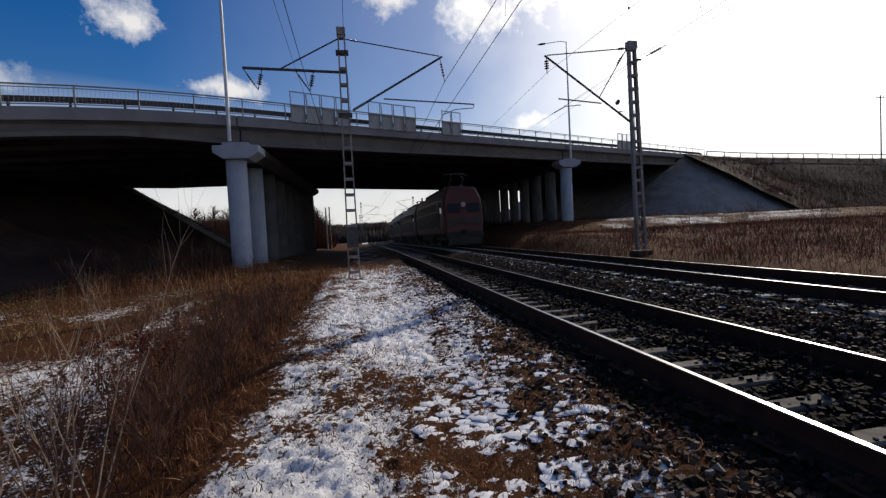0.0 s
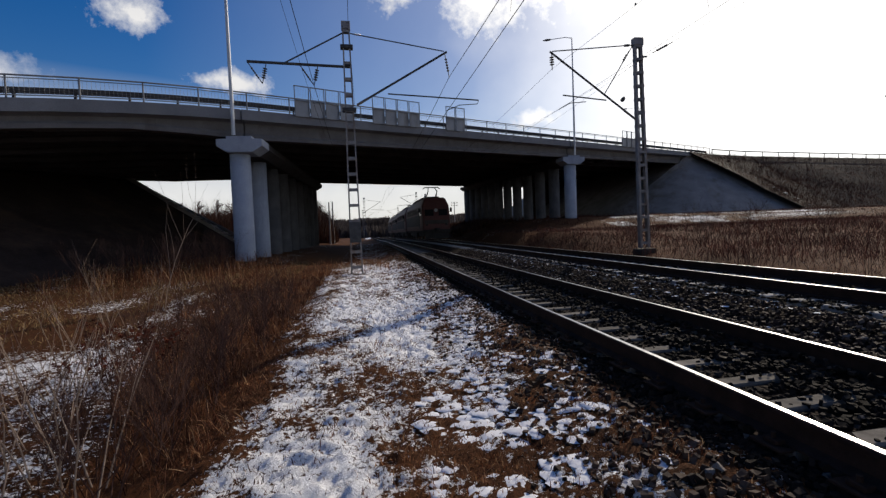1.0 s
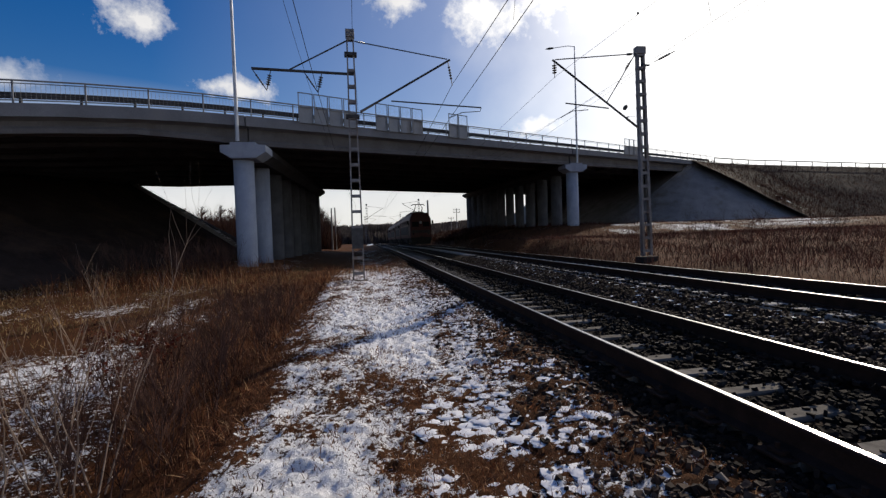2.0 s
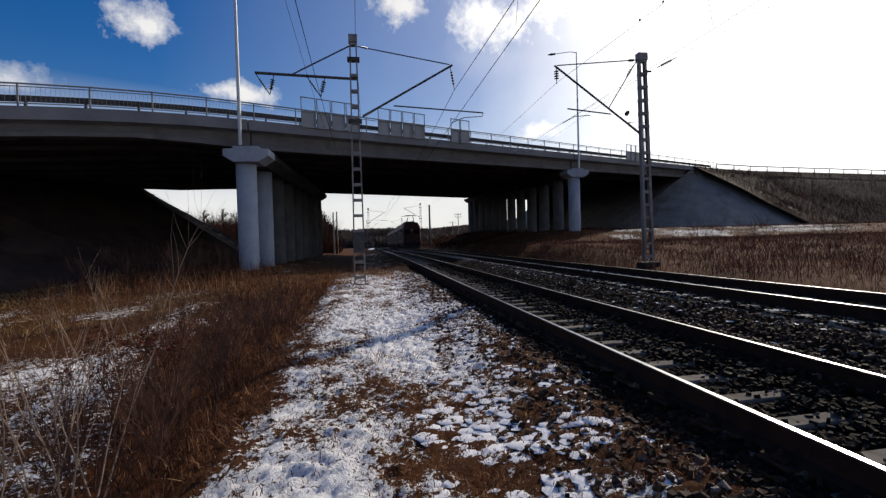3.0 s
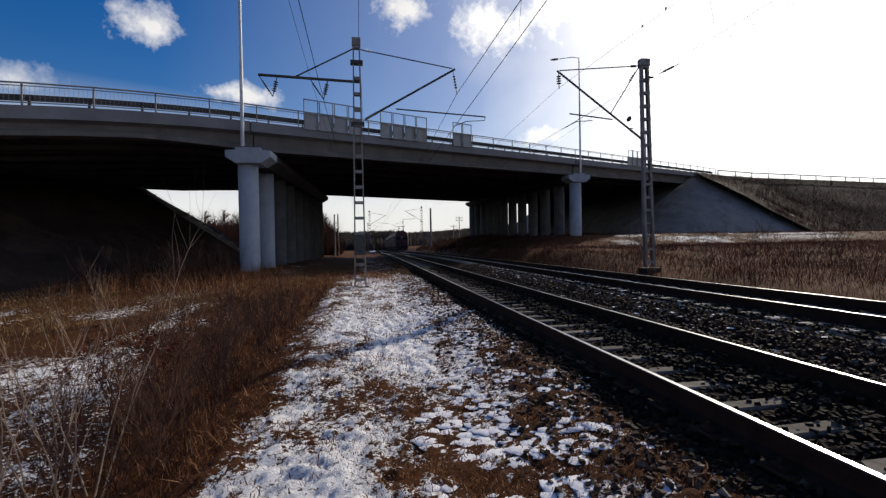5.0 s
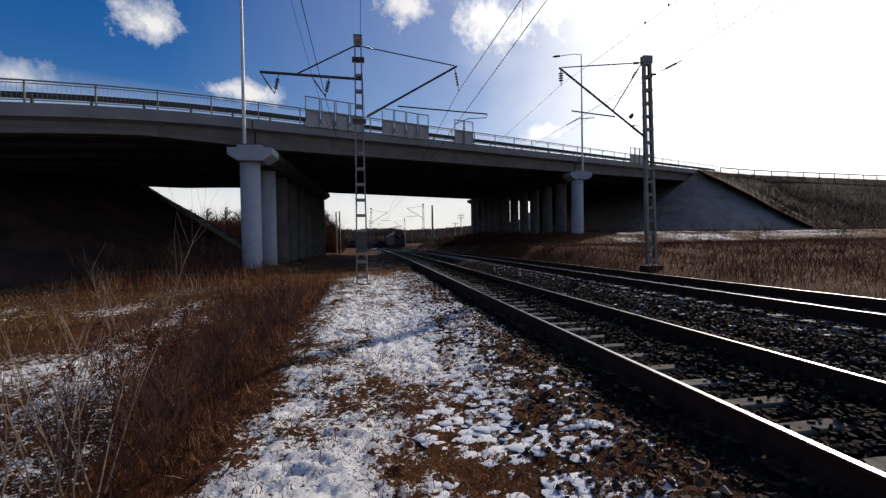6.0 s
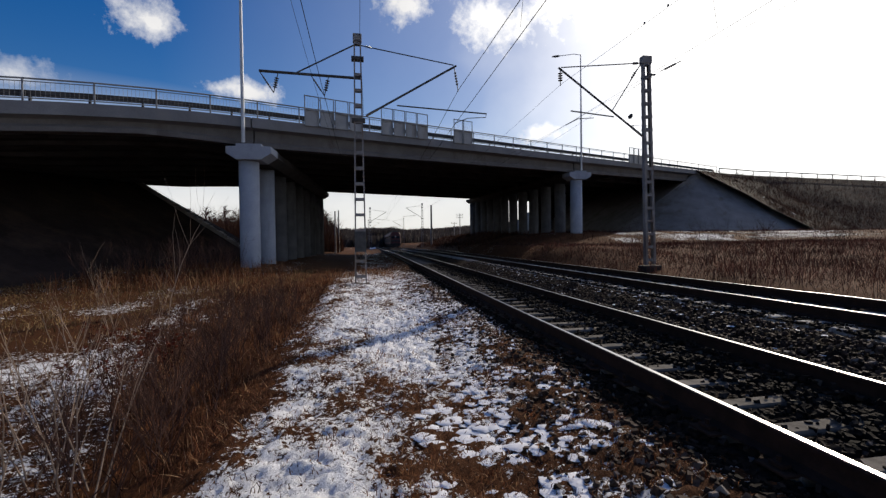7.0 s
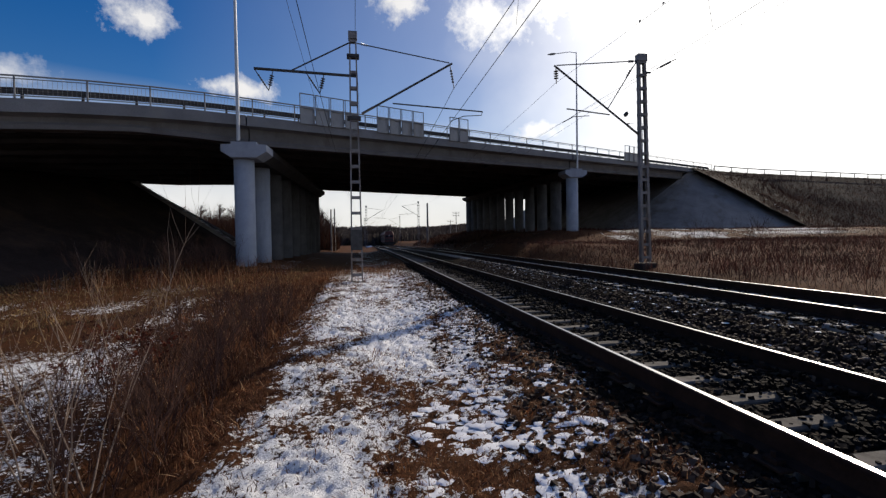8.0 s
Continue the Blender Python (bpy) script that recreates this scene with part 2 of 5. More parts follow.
# Stone blackened by oil, and further for the rails' shade, all in the colour
def oily_shaded_build(nt, b):
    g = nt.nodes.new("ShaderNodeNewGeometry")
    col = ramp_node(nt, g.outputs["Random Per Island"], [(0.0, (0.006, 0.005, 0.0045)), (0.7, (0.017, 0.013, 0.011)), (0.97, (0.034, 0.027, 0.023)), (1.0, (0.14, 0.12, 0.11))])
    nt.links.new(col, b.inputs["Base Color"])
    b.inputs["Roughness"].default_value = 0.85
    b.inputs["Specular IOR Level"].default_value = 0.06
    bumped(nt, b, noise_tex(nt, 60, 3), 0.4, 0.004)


M_OILY_SHADED = material("oily_shaded_stone", oily_shaded_build)


def foliage(name, stops, through_light=0.3, patch=1.1):
    def build(nt, b):
        g = nt.nodes.new("ShaderNodeNewGeometry")
        col = ramp_node(nt, g.outputs["Random Per Island"], stops)
        tone = ramp_node(nt, noise_tex(nt, patch, 4, 0.6, "Object", None, 11.0), [(0.32, (0.38, 0.34, 0.36)), (0.52, (0.85, 0.82, 0.8)), (0.70, (1.35, 1.3, 1.2))])
        col = mixed(nt, 1.0, col, tone, "MULTIPLY")
        nt.links.new(col, b.inputs["Base Color"])
        b.inputs["Roughness"].default_value = 0.75
        b.inputs["Specular IOR Level"].default_value = 0.12
        tr = nt.nodes.new("ShaderNodeBsdfTranslucent")
        nt.links.new(col, tr.inputs[0])
        mx = nt.nodes.new("ShaderNodeMixShader")
        mx.inputs[0].default_value = through_light
        out = nt.nodes["Material Output"]
        nt.links.new(b.outputs[0], mx.inputs[1])
        nt.links.new(tr.outputs[0], mx.inputs[2])
        nt.links.new(mx.outputs[0], out.inputs[0])
    return material(name, build)


M_GRASS = foliage("dry_grass", [(0.0, (0.045, 0.016, 0.010)), (0.5, (0.16, 0.058, 0.028)), (0.82, (0.33, 0.160, 0.075)), (1.0, (0.56, 0.37, 0.21))])
M_BRUSH = foliage("red_brown_brush", [(0.0, (0.022, 0.009, 0.007)), (0.6, (0.062, 0.023, 0.014)), (1.0, (0.12, 0.045, 0.026))], 0.12, 0.35)
M_RED_BRUSH = foliage("red_twig_brush", [(0.0, (0.026, 0.012, 0.011)), (0.6, (0.068, 0.028, 0.023)), (1.0, (0.15, 0.064, 0.048))], 0.25, 0.35)
M_LAWN = foliage("withered_meadow", [(0.0, (0.07, 0.046, 0.022)), (0.5, (0.23, 0.15, 0.070)), (1.0, (0.42, 0.30, 0.16))], 0.3, 0.5)
M_DEAD_LEAF = foliage("dead_leaf", [(0.0, (0.05, 0.012, 0.008)), (0.6, (0.12, 0.030, 0.016)), (1.0, (0.22, 0.065, 0.030))], 0.3, 3.0)
M_TWIG = surface("twig_bark", (0.045, 0.022, 0.017), (0.11, 0.060, 0.045), 8, 60, 0.85, 0, 0.2, 0.002)
M_PALE_TWIG = surface("pale_dry_stem", (0.19, 0.13, 0.095), (0.38, 0.29, 0.22), 8, 60, 0.8, 0, 0.2, 0.002)
M_FAR_TREES = foliage("far_bare_wood", [(0.0, (0.042, 0.037, 0.038)), (1.0, (0.085, 0.072, 0.068))])
# Soil darkened for the shade under the deck and on the bank
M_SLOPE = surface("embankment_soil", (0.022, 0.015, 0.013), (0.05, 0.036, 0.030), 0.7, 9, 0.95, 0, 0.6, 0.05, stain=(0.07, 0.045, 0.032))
M_CONE = surface("concrete_slope_paving", (0.17, 0.16, 0.155), (0.26, 0.25, 0.24), 0.6, 12, 0.9, 0, 0.4, 0.03, stain=(0.13, 0.11, 0.09))


M_ASPHALT = surface("asphalt", (0.04, 0.04, 0.04), (0.065, 0.063, 0.06), 0.6, 60, 0.9, 0, 0.3, 0.004)

# ---- mesh helpers ----


def mesh_ob(name, bm_or_data, mat, parent=None, smooth=False):
    if isinstance(bm_or_data, bmesh.types.BMesh):
        me = bpy.data.meshes.new(name)
        bm_or_data.to_mesh(me)
        bm_or_data.free()
    else:
        me = bm_or_data
    if not me.materials:
        for m in (mat if isinstance(mat, (list, tuple)) else [mat]):
            me.materials.append(m)
    if smooth:
        me.polygons.foreach_set("use_smooth", [True] * len(me.polygons))
    ob = new(name, me)
    if parent is not None:
        ob.parent = parent
    return ob


def part(name, bm, mat, parent, label="", smooth=False):
    ob = mesh_ob(name, bm, mat, parent, smooth)
    if label:
        ob["label"] = label
    return ob


def thing(name, m, label, category, group="", kind=""):
    ob = new(name)
    ob.empty_display_size = 0.2
    ob.matrix_basis = m
    return tagged(ob, label, category, group, kind)


def add_box(bm, lo, hi, bevel=0.0, m=None):
    lo, hi = Vector(lo), Vector(hi)
    r = bmesh.ops.create_cube(bm, size=1.0, matrix=Matrix.Translation((lo + hi) / 2) @ Matrix.Diagonal((*(hi - lo), 1)))
    vs = r["verts"]
    if bevel:
        es = list({e for v in vs for e in v.link_edges})
        g = bmesh.ops.bevel(bm, geom=es, offset=bevel, segments=1, affect="EDGES")
        vs = g["verts"]
    if m is not None:
        bmesh.ops.transform(bm, matrix=m, verts=vs)
    return vs


def box_bm(lo, hi, bevel=0.0, m=None):
    bm = bmesh.new()
    add_box(bm, lo, hi, bevel, m)
    return bm


def add_tube(bm, pts, radii, sides=8, caps=True):
    """A round bar through the points, with a radius at each."""
    pts = [Vector(p) for p in pts]
    if isinstance(radii, (int, float)):
        radii = [radii] * len(pts)
    rings = []
    for i, (p, r) in enumerate(zip(pts, radii)):
        d = (pts[min(i + 1, len(pts) - 1)] - pts[max(i - 1, 0)]).normalized()
        u = d.orthogonal().normalized() if i == 0 else (u - d * u.dot(d)).normalized()
        v = d.cross(u)
        rings.append([bm.verts.new(p + r * (math.cos(a) * u + math.sin(a) * v)) for a in (2 * math.pi * k / sides for k in range(sides))])
    for a, b in zip(rings, rings[1:]):
        for k in range(sides):
            bm.faces.new((a[k], a[(k + 1) % sides], b[(k + 1) % sides], b[k]))
    if caps:
        bm.faces.new(rings[0][::-1])
        bm.faces.new(rings[-1])


def tube_bm(pts, radii, sides=8):
    bm = bmesh.new()
    add_tube(bm, pts, radii, sides)
    return bm


def add_bar(bm, a, b, w, h):
    """A square bar from a to b."""
    a, b = Vector(a), Vector(b)
    d = b - a
    m = Matrix.Translation((a + b) / 2) @ d.to_track_quat("Z", "Y").to_matrix().to_4x4()
    add_box(bm, (-w / 2, -h / 2, -d.length / 2), (w / 2, h / 2, d.length / 2), 0, m)


def loft(sections, closed=True, caps=True):
    """Skin a row of sections (lists of points)."""
    bm = bmesh.new()
    rows = [[bm.verts.new(p) for p in s] for s in sections]
    n = len(rows[0])
    for a, b in zip(rows, rows[1:]):
        for k in range(n if closed else n - 1):
            bm.faces.new((a[k], a[(k + 1) % n], b[(k + 1) % n], b[k]))
    if caps and closed:
        bm.faces.new(rows[0][::-1])
        bm.faces.new(rows[-1])
    bmesh.ops.recalc_face_normals(bm, faces=bm.faces)
    return bm


def raw_mesh(name, verts, faces):
    me = bpy.data.meshes.new(name)
    me.from_pydata([tuple(v) for v in verts], [], [tuple(f) for f in faces])
    me.update()
    return me


# ---- the plan ----


def grade(y):
    """The line runs level under the bridge and falls a little beyond it."""
    return -0.0065 * min(max(0.0, y - 50.0), 112.0)


def bend(y):
    y = max(0.0, y)
    return 0.85 * (1 - math.exp(-((y / 30.0) ** 1.5))) + 0.0165 * max(0.0, y - 60.0) * min(1.0, max(0.0, y - 60.0) / 30.0)


def track_x(base, y):
    return base + bend(y)


C1, C2 = 3.33, 7.65                   # centre lines of the two tracks beside the camera
R1, R2 = 0.45, 0.57                   # rail heads


def smooth_step(a, b, v):
    t = min(1.0, max(0.0, (v - a) / (b - a)))
    return t * t * (3 - 2 * t)


def ground_z(x, y):
    b = bend(y)
    u = x - b
    g = grade(y)
    z = 0.0
    # lower ground with brush to the left, a slight bank beside the path
    z -= 0.30 * smooth_step(-0.9, -2.3, u) * (1 - smooth_step(12, 22, y))
    z += 0.35 * smooth_step(20, 27, y) * smooth_step(-2, -6, u)
    # shoulder that rises to the bed under the tracks
    z += (0.19 * smooth_step(0.7, 2.2, u) - 0.13 * smooth_step(2.3, 2.65, u)) * (1 - smooth_step(9.4, 10.6, u))
    # ground to the right rises to a bank
    z += 0.35 * smooth_step(9.6, 12.5, u)
    z += 0.85 * smooth_step(11.0, 12.9, u) * smooth_step(14, 30, y)
    z += 0.3 * smooth_step(14, 30, u) * (1 - smooth_step(12, 34, y))
    # low mound beside the line past the bridge
    z += (1.15 * smooth_step(34, 43, y) + 0.5 * smooth_step(56, 70, y)) * smooth_step(13.0, 19.0, u) * (1 - smooth_step(105, 128, y))
    # far land and hills
    d = math.hypot(x, y)
    far = smooth_step(170, 420, d) * (y > 0)
    z += far * (8.0 + 7.0 * noise.noise(Vector((x * 0.008, y * 0.008, 0.0))) + 9 * smooth_step(0.03, 0.35, abs(x / max(y, 1) - 0.10)))
    z += 0.06 * noise.noise(Vector((x * 0.5, y * 0.5, 3.0)))
    if d < 40:
        z += 0.025 * noise.noise(Vector((x * 3, y * 3, 5.0)))
    return z + g


def snow_amount(x, y):
    u = x - bend(y)
    n = noise.noise(Vector((x * 0.9, y * 0.45, 9.0)))
    n2 = noise.noise(Vector((x * 0.35, y * 0.22, 19.0)))
    edge_l = -1.09 + 0.1 * smooth_step(3.5, 5, y) - 0.55 * smooth_step(5.5, 9.5, y) + 0.25 * noise.noise(Vector((0.0, y * 0.7, 2.0)))
    path = smooth_step(edge_l - 0.35, edge_l + 0.15, u) * (1 - 0.38 * smooth_step(1.0, 2.1, u)) * (1 - smooth_step(2.15, 2.7, u))
    s = path * (0.585 + 0.45 * n + 0.13 * smooth_step(4, 9, y) - 0.20 * (1 - smooth_step(4.0, 6.5, y)) * smooth_step(-0.5, 0.5, u) + 0.46 * noise.noise(Vector((x * 2.4, y * 1.9, 31.0)))) * (1 - 0.55 * smooth_step(21, 25, y)) * (1 - 0.30 * smooth_step(-0.6, -1.0, u) * smooth_step(5, 8, y))
    if u < -0.8:
        s = max(s, (0.40 - 0.20 * smooth_step(9.5, 11.5, y) + 0.50 * n2 + 0.40 * n) * smooth_step(0.0, -0.6, u + 1.7 + 0.30 * (min(y, 9) - 3.3)) * (1 - 0.4 * smooth_step(14, 20, y)))
    if u > 11:
        s = max(s, -0.12 + 0.45 * n2 + (0.44 + 0.7 * n + 0.5 * noise.noise(Vector((x * 0.5, y * 1.6, 43.0)))) * smooth_step(0.53, 0.58, x / max(y, 1)) * smooth_step(34, 37, y) * (1 - smooth_step(47, 51, y)))
    if math.hypot(x, y) > 70:
        s = min(s, 0.4 * n2)
        # snow lying on the open field down the line
        s = max(s, 0.9 * smooth_step(0.012, 0.022, x / max(y, 1)) * (1 - smooth_step(0.050, 0.060, x / max(y, 1))) * smooth_step(140, 150, y) * (1 - smooth_step(215, 240, y)))
    return max(0.0, min(1.0, s))


def ground_sheet():
    """One sheet: fine beside the camera, coarser with distance, out to the horizon."""
    def axis(stops):
        out = []
        for a, b, step in stops:
            n = max(1, round((b - a) / step))
            out += [a + (b - a) * k / n for k in range(n)]
        return out + [stops[-1][1]]
    xs = axis([(-2500, -600, 300), (-600, -150, 50), (-150, -40, 8), (-40, -14, 1.2), (-14, -6, 0.3), (-6, -2.6, 0.10), (-2.6, 2.4, 0.034), (2.4, 12, 0.25),
               (12, 40, 1.2), (40, 150, 8), (150, 600, 50), (600, 2500, 300)])
    ys = axis([(-1500, -100, 200), (-100, -10, 10), (-10, 1.2, 1.0), (1.2, 6, 0.034), (6, 11, 0.06), (11, 22, 0.14), (22, 70, 1.0), (70, 180, 5), (180, 600, 25), (600, 3500, 300)])
    verts = []
    snow = []
    for y in ys:
        for x in xs:
            z = ground_z(x, y)
            s = snow_amount(x, y)
            if 1 < y < 22 and -6 < x < 2.7:
                c = noise.fractal(Vector((x * 6.5, y * 8.0, 1.0)), 0.5, 2.1, 5)
                z += 0.044 * max(-0.7, min(1.0, c)) * (0.45 + 0.8 * s)
            verts.append((x, y, z))
            snow.append(s)
    n = len(xs)
    faces = [(j * n + i, j * n + i + 1, (j + 1) * n + i + 1, (j + 1) * n + i) for j in range(len(ys) - 1) for i in range(n - 1)]
    me = raw_mesh("ground", verts, faces)
    at = me.attributes.new("snow", "FLOAT", "POINT")
    at.data.foreach_set("value", snow)
    ob = mesh_ob("ground", me, M_GROUND, smooth=True)
    tagged(ob, "uneven ground of dry brown grass under broken, trodden snow", "ground", kind="structure")


ground_sheet()


def ballast_bed(base, rail, name, left_drop, right_drop, label):
    """A bank of ballast that carries one track; top just under the sleepers' upper faces."""
    ys = [-30 + 2 * k for k in range(16)] + [2 + 0.5 * k for k in range(60)] + [32 + 3 * k for k in range(60)]
    secs = []
    top = rail - 0.215
    for y in ys:
        x = track_x(base, y)
        g = grade(y)
        prof = [(-1.75, -0.3), (-1.27, 0.0), (-0.96, top - 0.02)] if base == C1 else [(-2.75, left_drop - 0.25), (-1.62, top - 0.06), (-0.92, top - 0.02)]
        prof += [ (-0.62, top - 0.045), (0.62, top - 0.045), (0.92, top + 0.03), (1.62, top + 0.01), (2.75, right_drop - 0.25), (0.0, -0.6)]
        secs.append([(x + a, y, z + g + (0.02 * noise.noise(Vector((a * 3, y * 1.5, base))) if z > -0.5 else 0)) for a, z in prof])
    ob = mesh_ob(name, loft(secs), M_BALLAST)
    tagged(ob, label, "ballast", kind="structure")


ballast_bed(C1, R1, "ballast_bed_near", 0.0, 0.12, "dark crushed-stone ballast bed under the first track")
ballast_bed(C2, R2, "ballast_bed_far", 0.12, 0.25, "dark crushed-stone ballast bed under the second track")


def rail_mesh(base, side, rail, y0, y1, step):
    """A flat-bottomed rail: foot, web and rounded head; the running band is polished."""
    half = 0.795
    prof = [(-0.075, -0.18), (0.075, -0.18), (0.075, -0.168), (0.012, -0.145), (0.010, -0.045), (0.036, -0.035), (0.036, -0.010), (0.021, 0.0),
            (-0.021, 0.0), (-0.036, -0.010), (-0.036, -0.035), (-0.010, -0.045), (-0.012, -0.145), (-0.075, -0.168)]
    n = int((y1 - y0) / step) + 1
    ys = [y0 + (y1 - y0) * k / (n - 1) for k in range(n)]
    secs = []
    for y in ys:
        x = track_x(base, y) + side * half
        g = grade(y) + 0.004 * noise.noise(Vector((base, y * 0.25, side)))
        secs.append([(x + a, y, rail + b + g) for a, b in prof])
    bm = loft(secs)
    bm.faces.ensure_lookup_table()
    k = len(prof)
    for i, f in enumerate(bm.faces):
        if i < (n - 1) * k and i % k == 7:
            f.material_index = 1
    return bm


def sleeper_bm(long_end=False):
    """Concrete sleeper with a lowered middle and sloping rail seats."""
    secs = []
    e = 1.35 if long_end else 0.90
    for x, h, w in ((-e, 0.0, 0.15), (-e + 0.01, 0.015, 0.15), (-0.86, 0.01, 0.15), (-0.6, 0.005, 0.14), (-0.4, -0.035, 0.12), (0.4, -0.035, 0.12), (0.6, 0.005, 0.14), (1.0, 0.015, 0.15), (1.33, 0.02, 0.15), (1.35, 0.0, 0.15)):
        secs.append([(x, -w, -0.2), (x, w, -0.2), (x, w - 0.03, h - 0.015), (x, w - 0.045, h), (x, -w + 0.045, h), (x, -w + 0.03, h - 0.015)])
    return loft(secs)


def fastening_bm():
    bm = bmesh.new()
    add_box(bm, (-0.19, -0.11, 0.0), (0.19, 0.11, 0.018), 0.004)
    for s in (-1, 1):
        add_box(bm, (s * 0.12 - 0.035, -0.05, 0.018), (s * 0.12 + 0.035, 0.05, 0.05), 0.006)
        add_tube(bm, [(s * 0.125, 0, 0.05), (s * 0.125, 0, 0.085)], 0.016, 6)
    return bm


def railway_track(base, rail, label):
    t = thing("railway_track", pose(0, 0, 0), label, "railway track", "tracks under the bridge")
    for side in (-1, 1):
        part("rail", rail_mesh(base, side, rail, -30, 170, 0.8), [M_RAIL_SIDE, M_RAIL_TOP], t, "rusty rail with a polished running surface")
    sl = bpy.data.meshes.new("sleeper")
    bm = sleeper_bm(base == C2)
    bm.to_mesh(sl)
    bm.free()
    sl.materials.append(M_SLEEPER_PALE if base == C2 else M_SLEEPER)
    fa = bpy.data.meshes.new("fastening")
    bm = fastening_bm()
    bm.to_mesh(fa)
    bm.free()
    fa.materials.append(M_RAIL_SIDE)
    rnd = random.Random(base)
    y = -1.0
    while y < 92:
        x = track_x(base, y)
        turn = math.degrees(math.atan2(track_x(base, y + 1) - x, 1.0))
        s = new("sleeper", sl)
        s.matrix_basis = pose(x + rnd.uniform(-0.02, 0.02), y + rnd.uniform(-0.02, 0.02), rail - 0.195 + grade(y), 0, 0, -turn + rnd.uniform(-1, 1))
        s.parent = t
        if y < 26:
            for sd in (-1, 1):
                f = new("fastening", fa)
                f.parent = s
                f.matrix_basis = pose(sd * 0.795, 0, 0.0)
        y += 0.545


railway_track(C1, R1, "near railway track with rusty rails on concrete sleepers in ballast")
railway_track(C2, R2, "farther railway track with shining rails, carrying the passing train")

# ---- the road bridge ----
B0 = Vector((-5.95, 26.06, 0))                 # near edge of the deck over the first pier
AX = Vector((math.sin(radians(60)), math.cos(radians(60)), 0))
NRM = Vector((AX.y, -AX.x, 0))                 # towards the camera


def road_z(s):
    """Top of the deck's kerb along the near edge."""
    if s < -14:
        return road_z(-14) + 0.05 * (s + 14)
    if s < 0:
        return 8.55 + 0.045 * s - 0.005 * s * s
    return 8.55 + 0.045 * min(s, 70)


def far_width(s):
    """Length of a pier row, from the near edge to the far edge."""
    return 30.5 + (s - 0) / 31.4 * 10.5


ROW = Vector((0.035, 1.0, 0)).normalized()     # pier rows run almost parallel to the tracks


def deck_pt(s, w, z):
    """A point on the deck: s along the near edge, w (0 to 1) across to the far edge, z above the kerb."""
    row = ROW.lerp(Vector((-0.015, 1.0, 0)), smooth_step(0, 31.4, s)).normalized()
    p = B0 + AX * s + row * (far_width(s) * w)
    lift = 0.45 * 0.005 * min(s, 0.0) ** 2 if s > -17.4 else 0.68
    return Vector((p.x, p.y, road_z(s) + lift * w + 0.027 * far_width(s) * w + z))


GIRDER = 1.55


def girder_depth(s):
    """The end span has shallower girders that deepen at the pier."""
    return 1.55 if s > 0.1 else 1.20 + 0.32 * smooth_step(-5.0, 0.0, s)


SPANS = ((-31.0, 0.06), (0.14, 31.3), (31.45, 63.0))
bridge = thing("road_bridge", pose(0, 0, 0), "long grey concrete road overpass with girders on round columns", "bridge")


def stations(a, b, step=2.4):
    n = max(2, int(abs(b - a) / step) + 1)
    return [a + (b - a) * k / (n - 1) for k in range(n)]


for a, b in SPANS:
    ss = stations(a, b)
    # slab with its overhanging edge beam
    secs = []
    for s in ss:
        secs.append([deck_pt(s, 0, 0.0), deck_pt(s, 0, -0.56), deck_pt(s, 0.008, -0.58), deck_pt(s, 0.022, -0.68), deck_pt(s, 0.975, -0.68), deck_pt(s, 1, -0.56), deck_pt(s, 1, 0.0)])
    part("deck_slab", loft(secs), M_CONCRETE, bridge, "pale grey concrete slab edge")
    # girders: I-section with a wide lower flange
    for k in range(9):
        w = 0.022 + 0.956 * k / 8
        secs = []
        for s in ss:
            half = 0.30 / far_width(s)
            web = 0.14 / far_width(s)
            p = []
            gd = girder_depth(s)
            for dw, z in ((-half, -gd), (half, -gd), (half, -gd + 0.2), (web, -gd + 0.34), (web, -0.5), (-web, -0.5), (-web, -gd + 0.34), (-half, -gd + 0.2)):
                p.append(deck_pt(s, w + dw, z))
            secs.append(p)
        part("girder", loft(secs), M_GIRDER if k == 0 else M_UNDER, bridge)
    # cross diaphragms
    for s in stations(a + 0.3, b - 0.3, 8):
        secs = [[deck_pt(s - 0.12, w, -0.6), deck_pt(s + 0.12, w, -0.6), deck_pt(s + 0.12, w, -girder_depth(s) + 0.3), deck_pt(s - 0.12, w, -girder_depth(s) + 0.3)] for w in (0.03, 0.97)]
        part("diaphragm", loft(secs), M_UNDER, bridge)


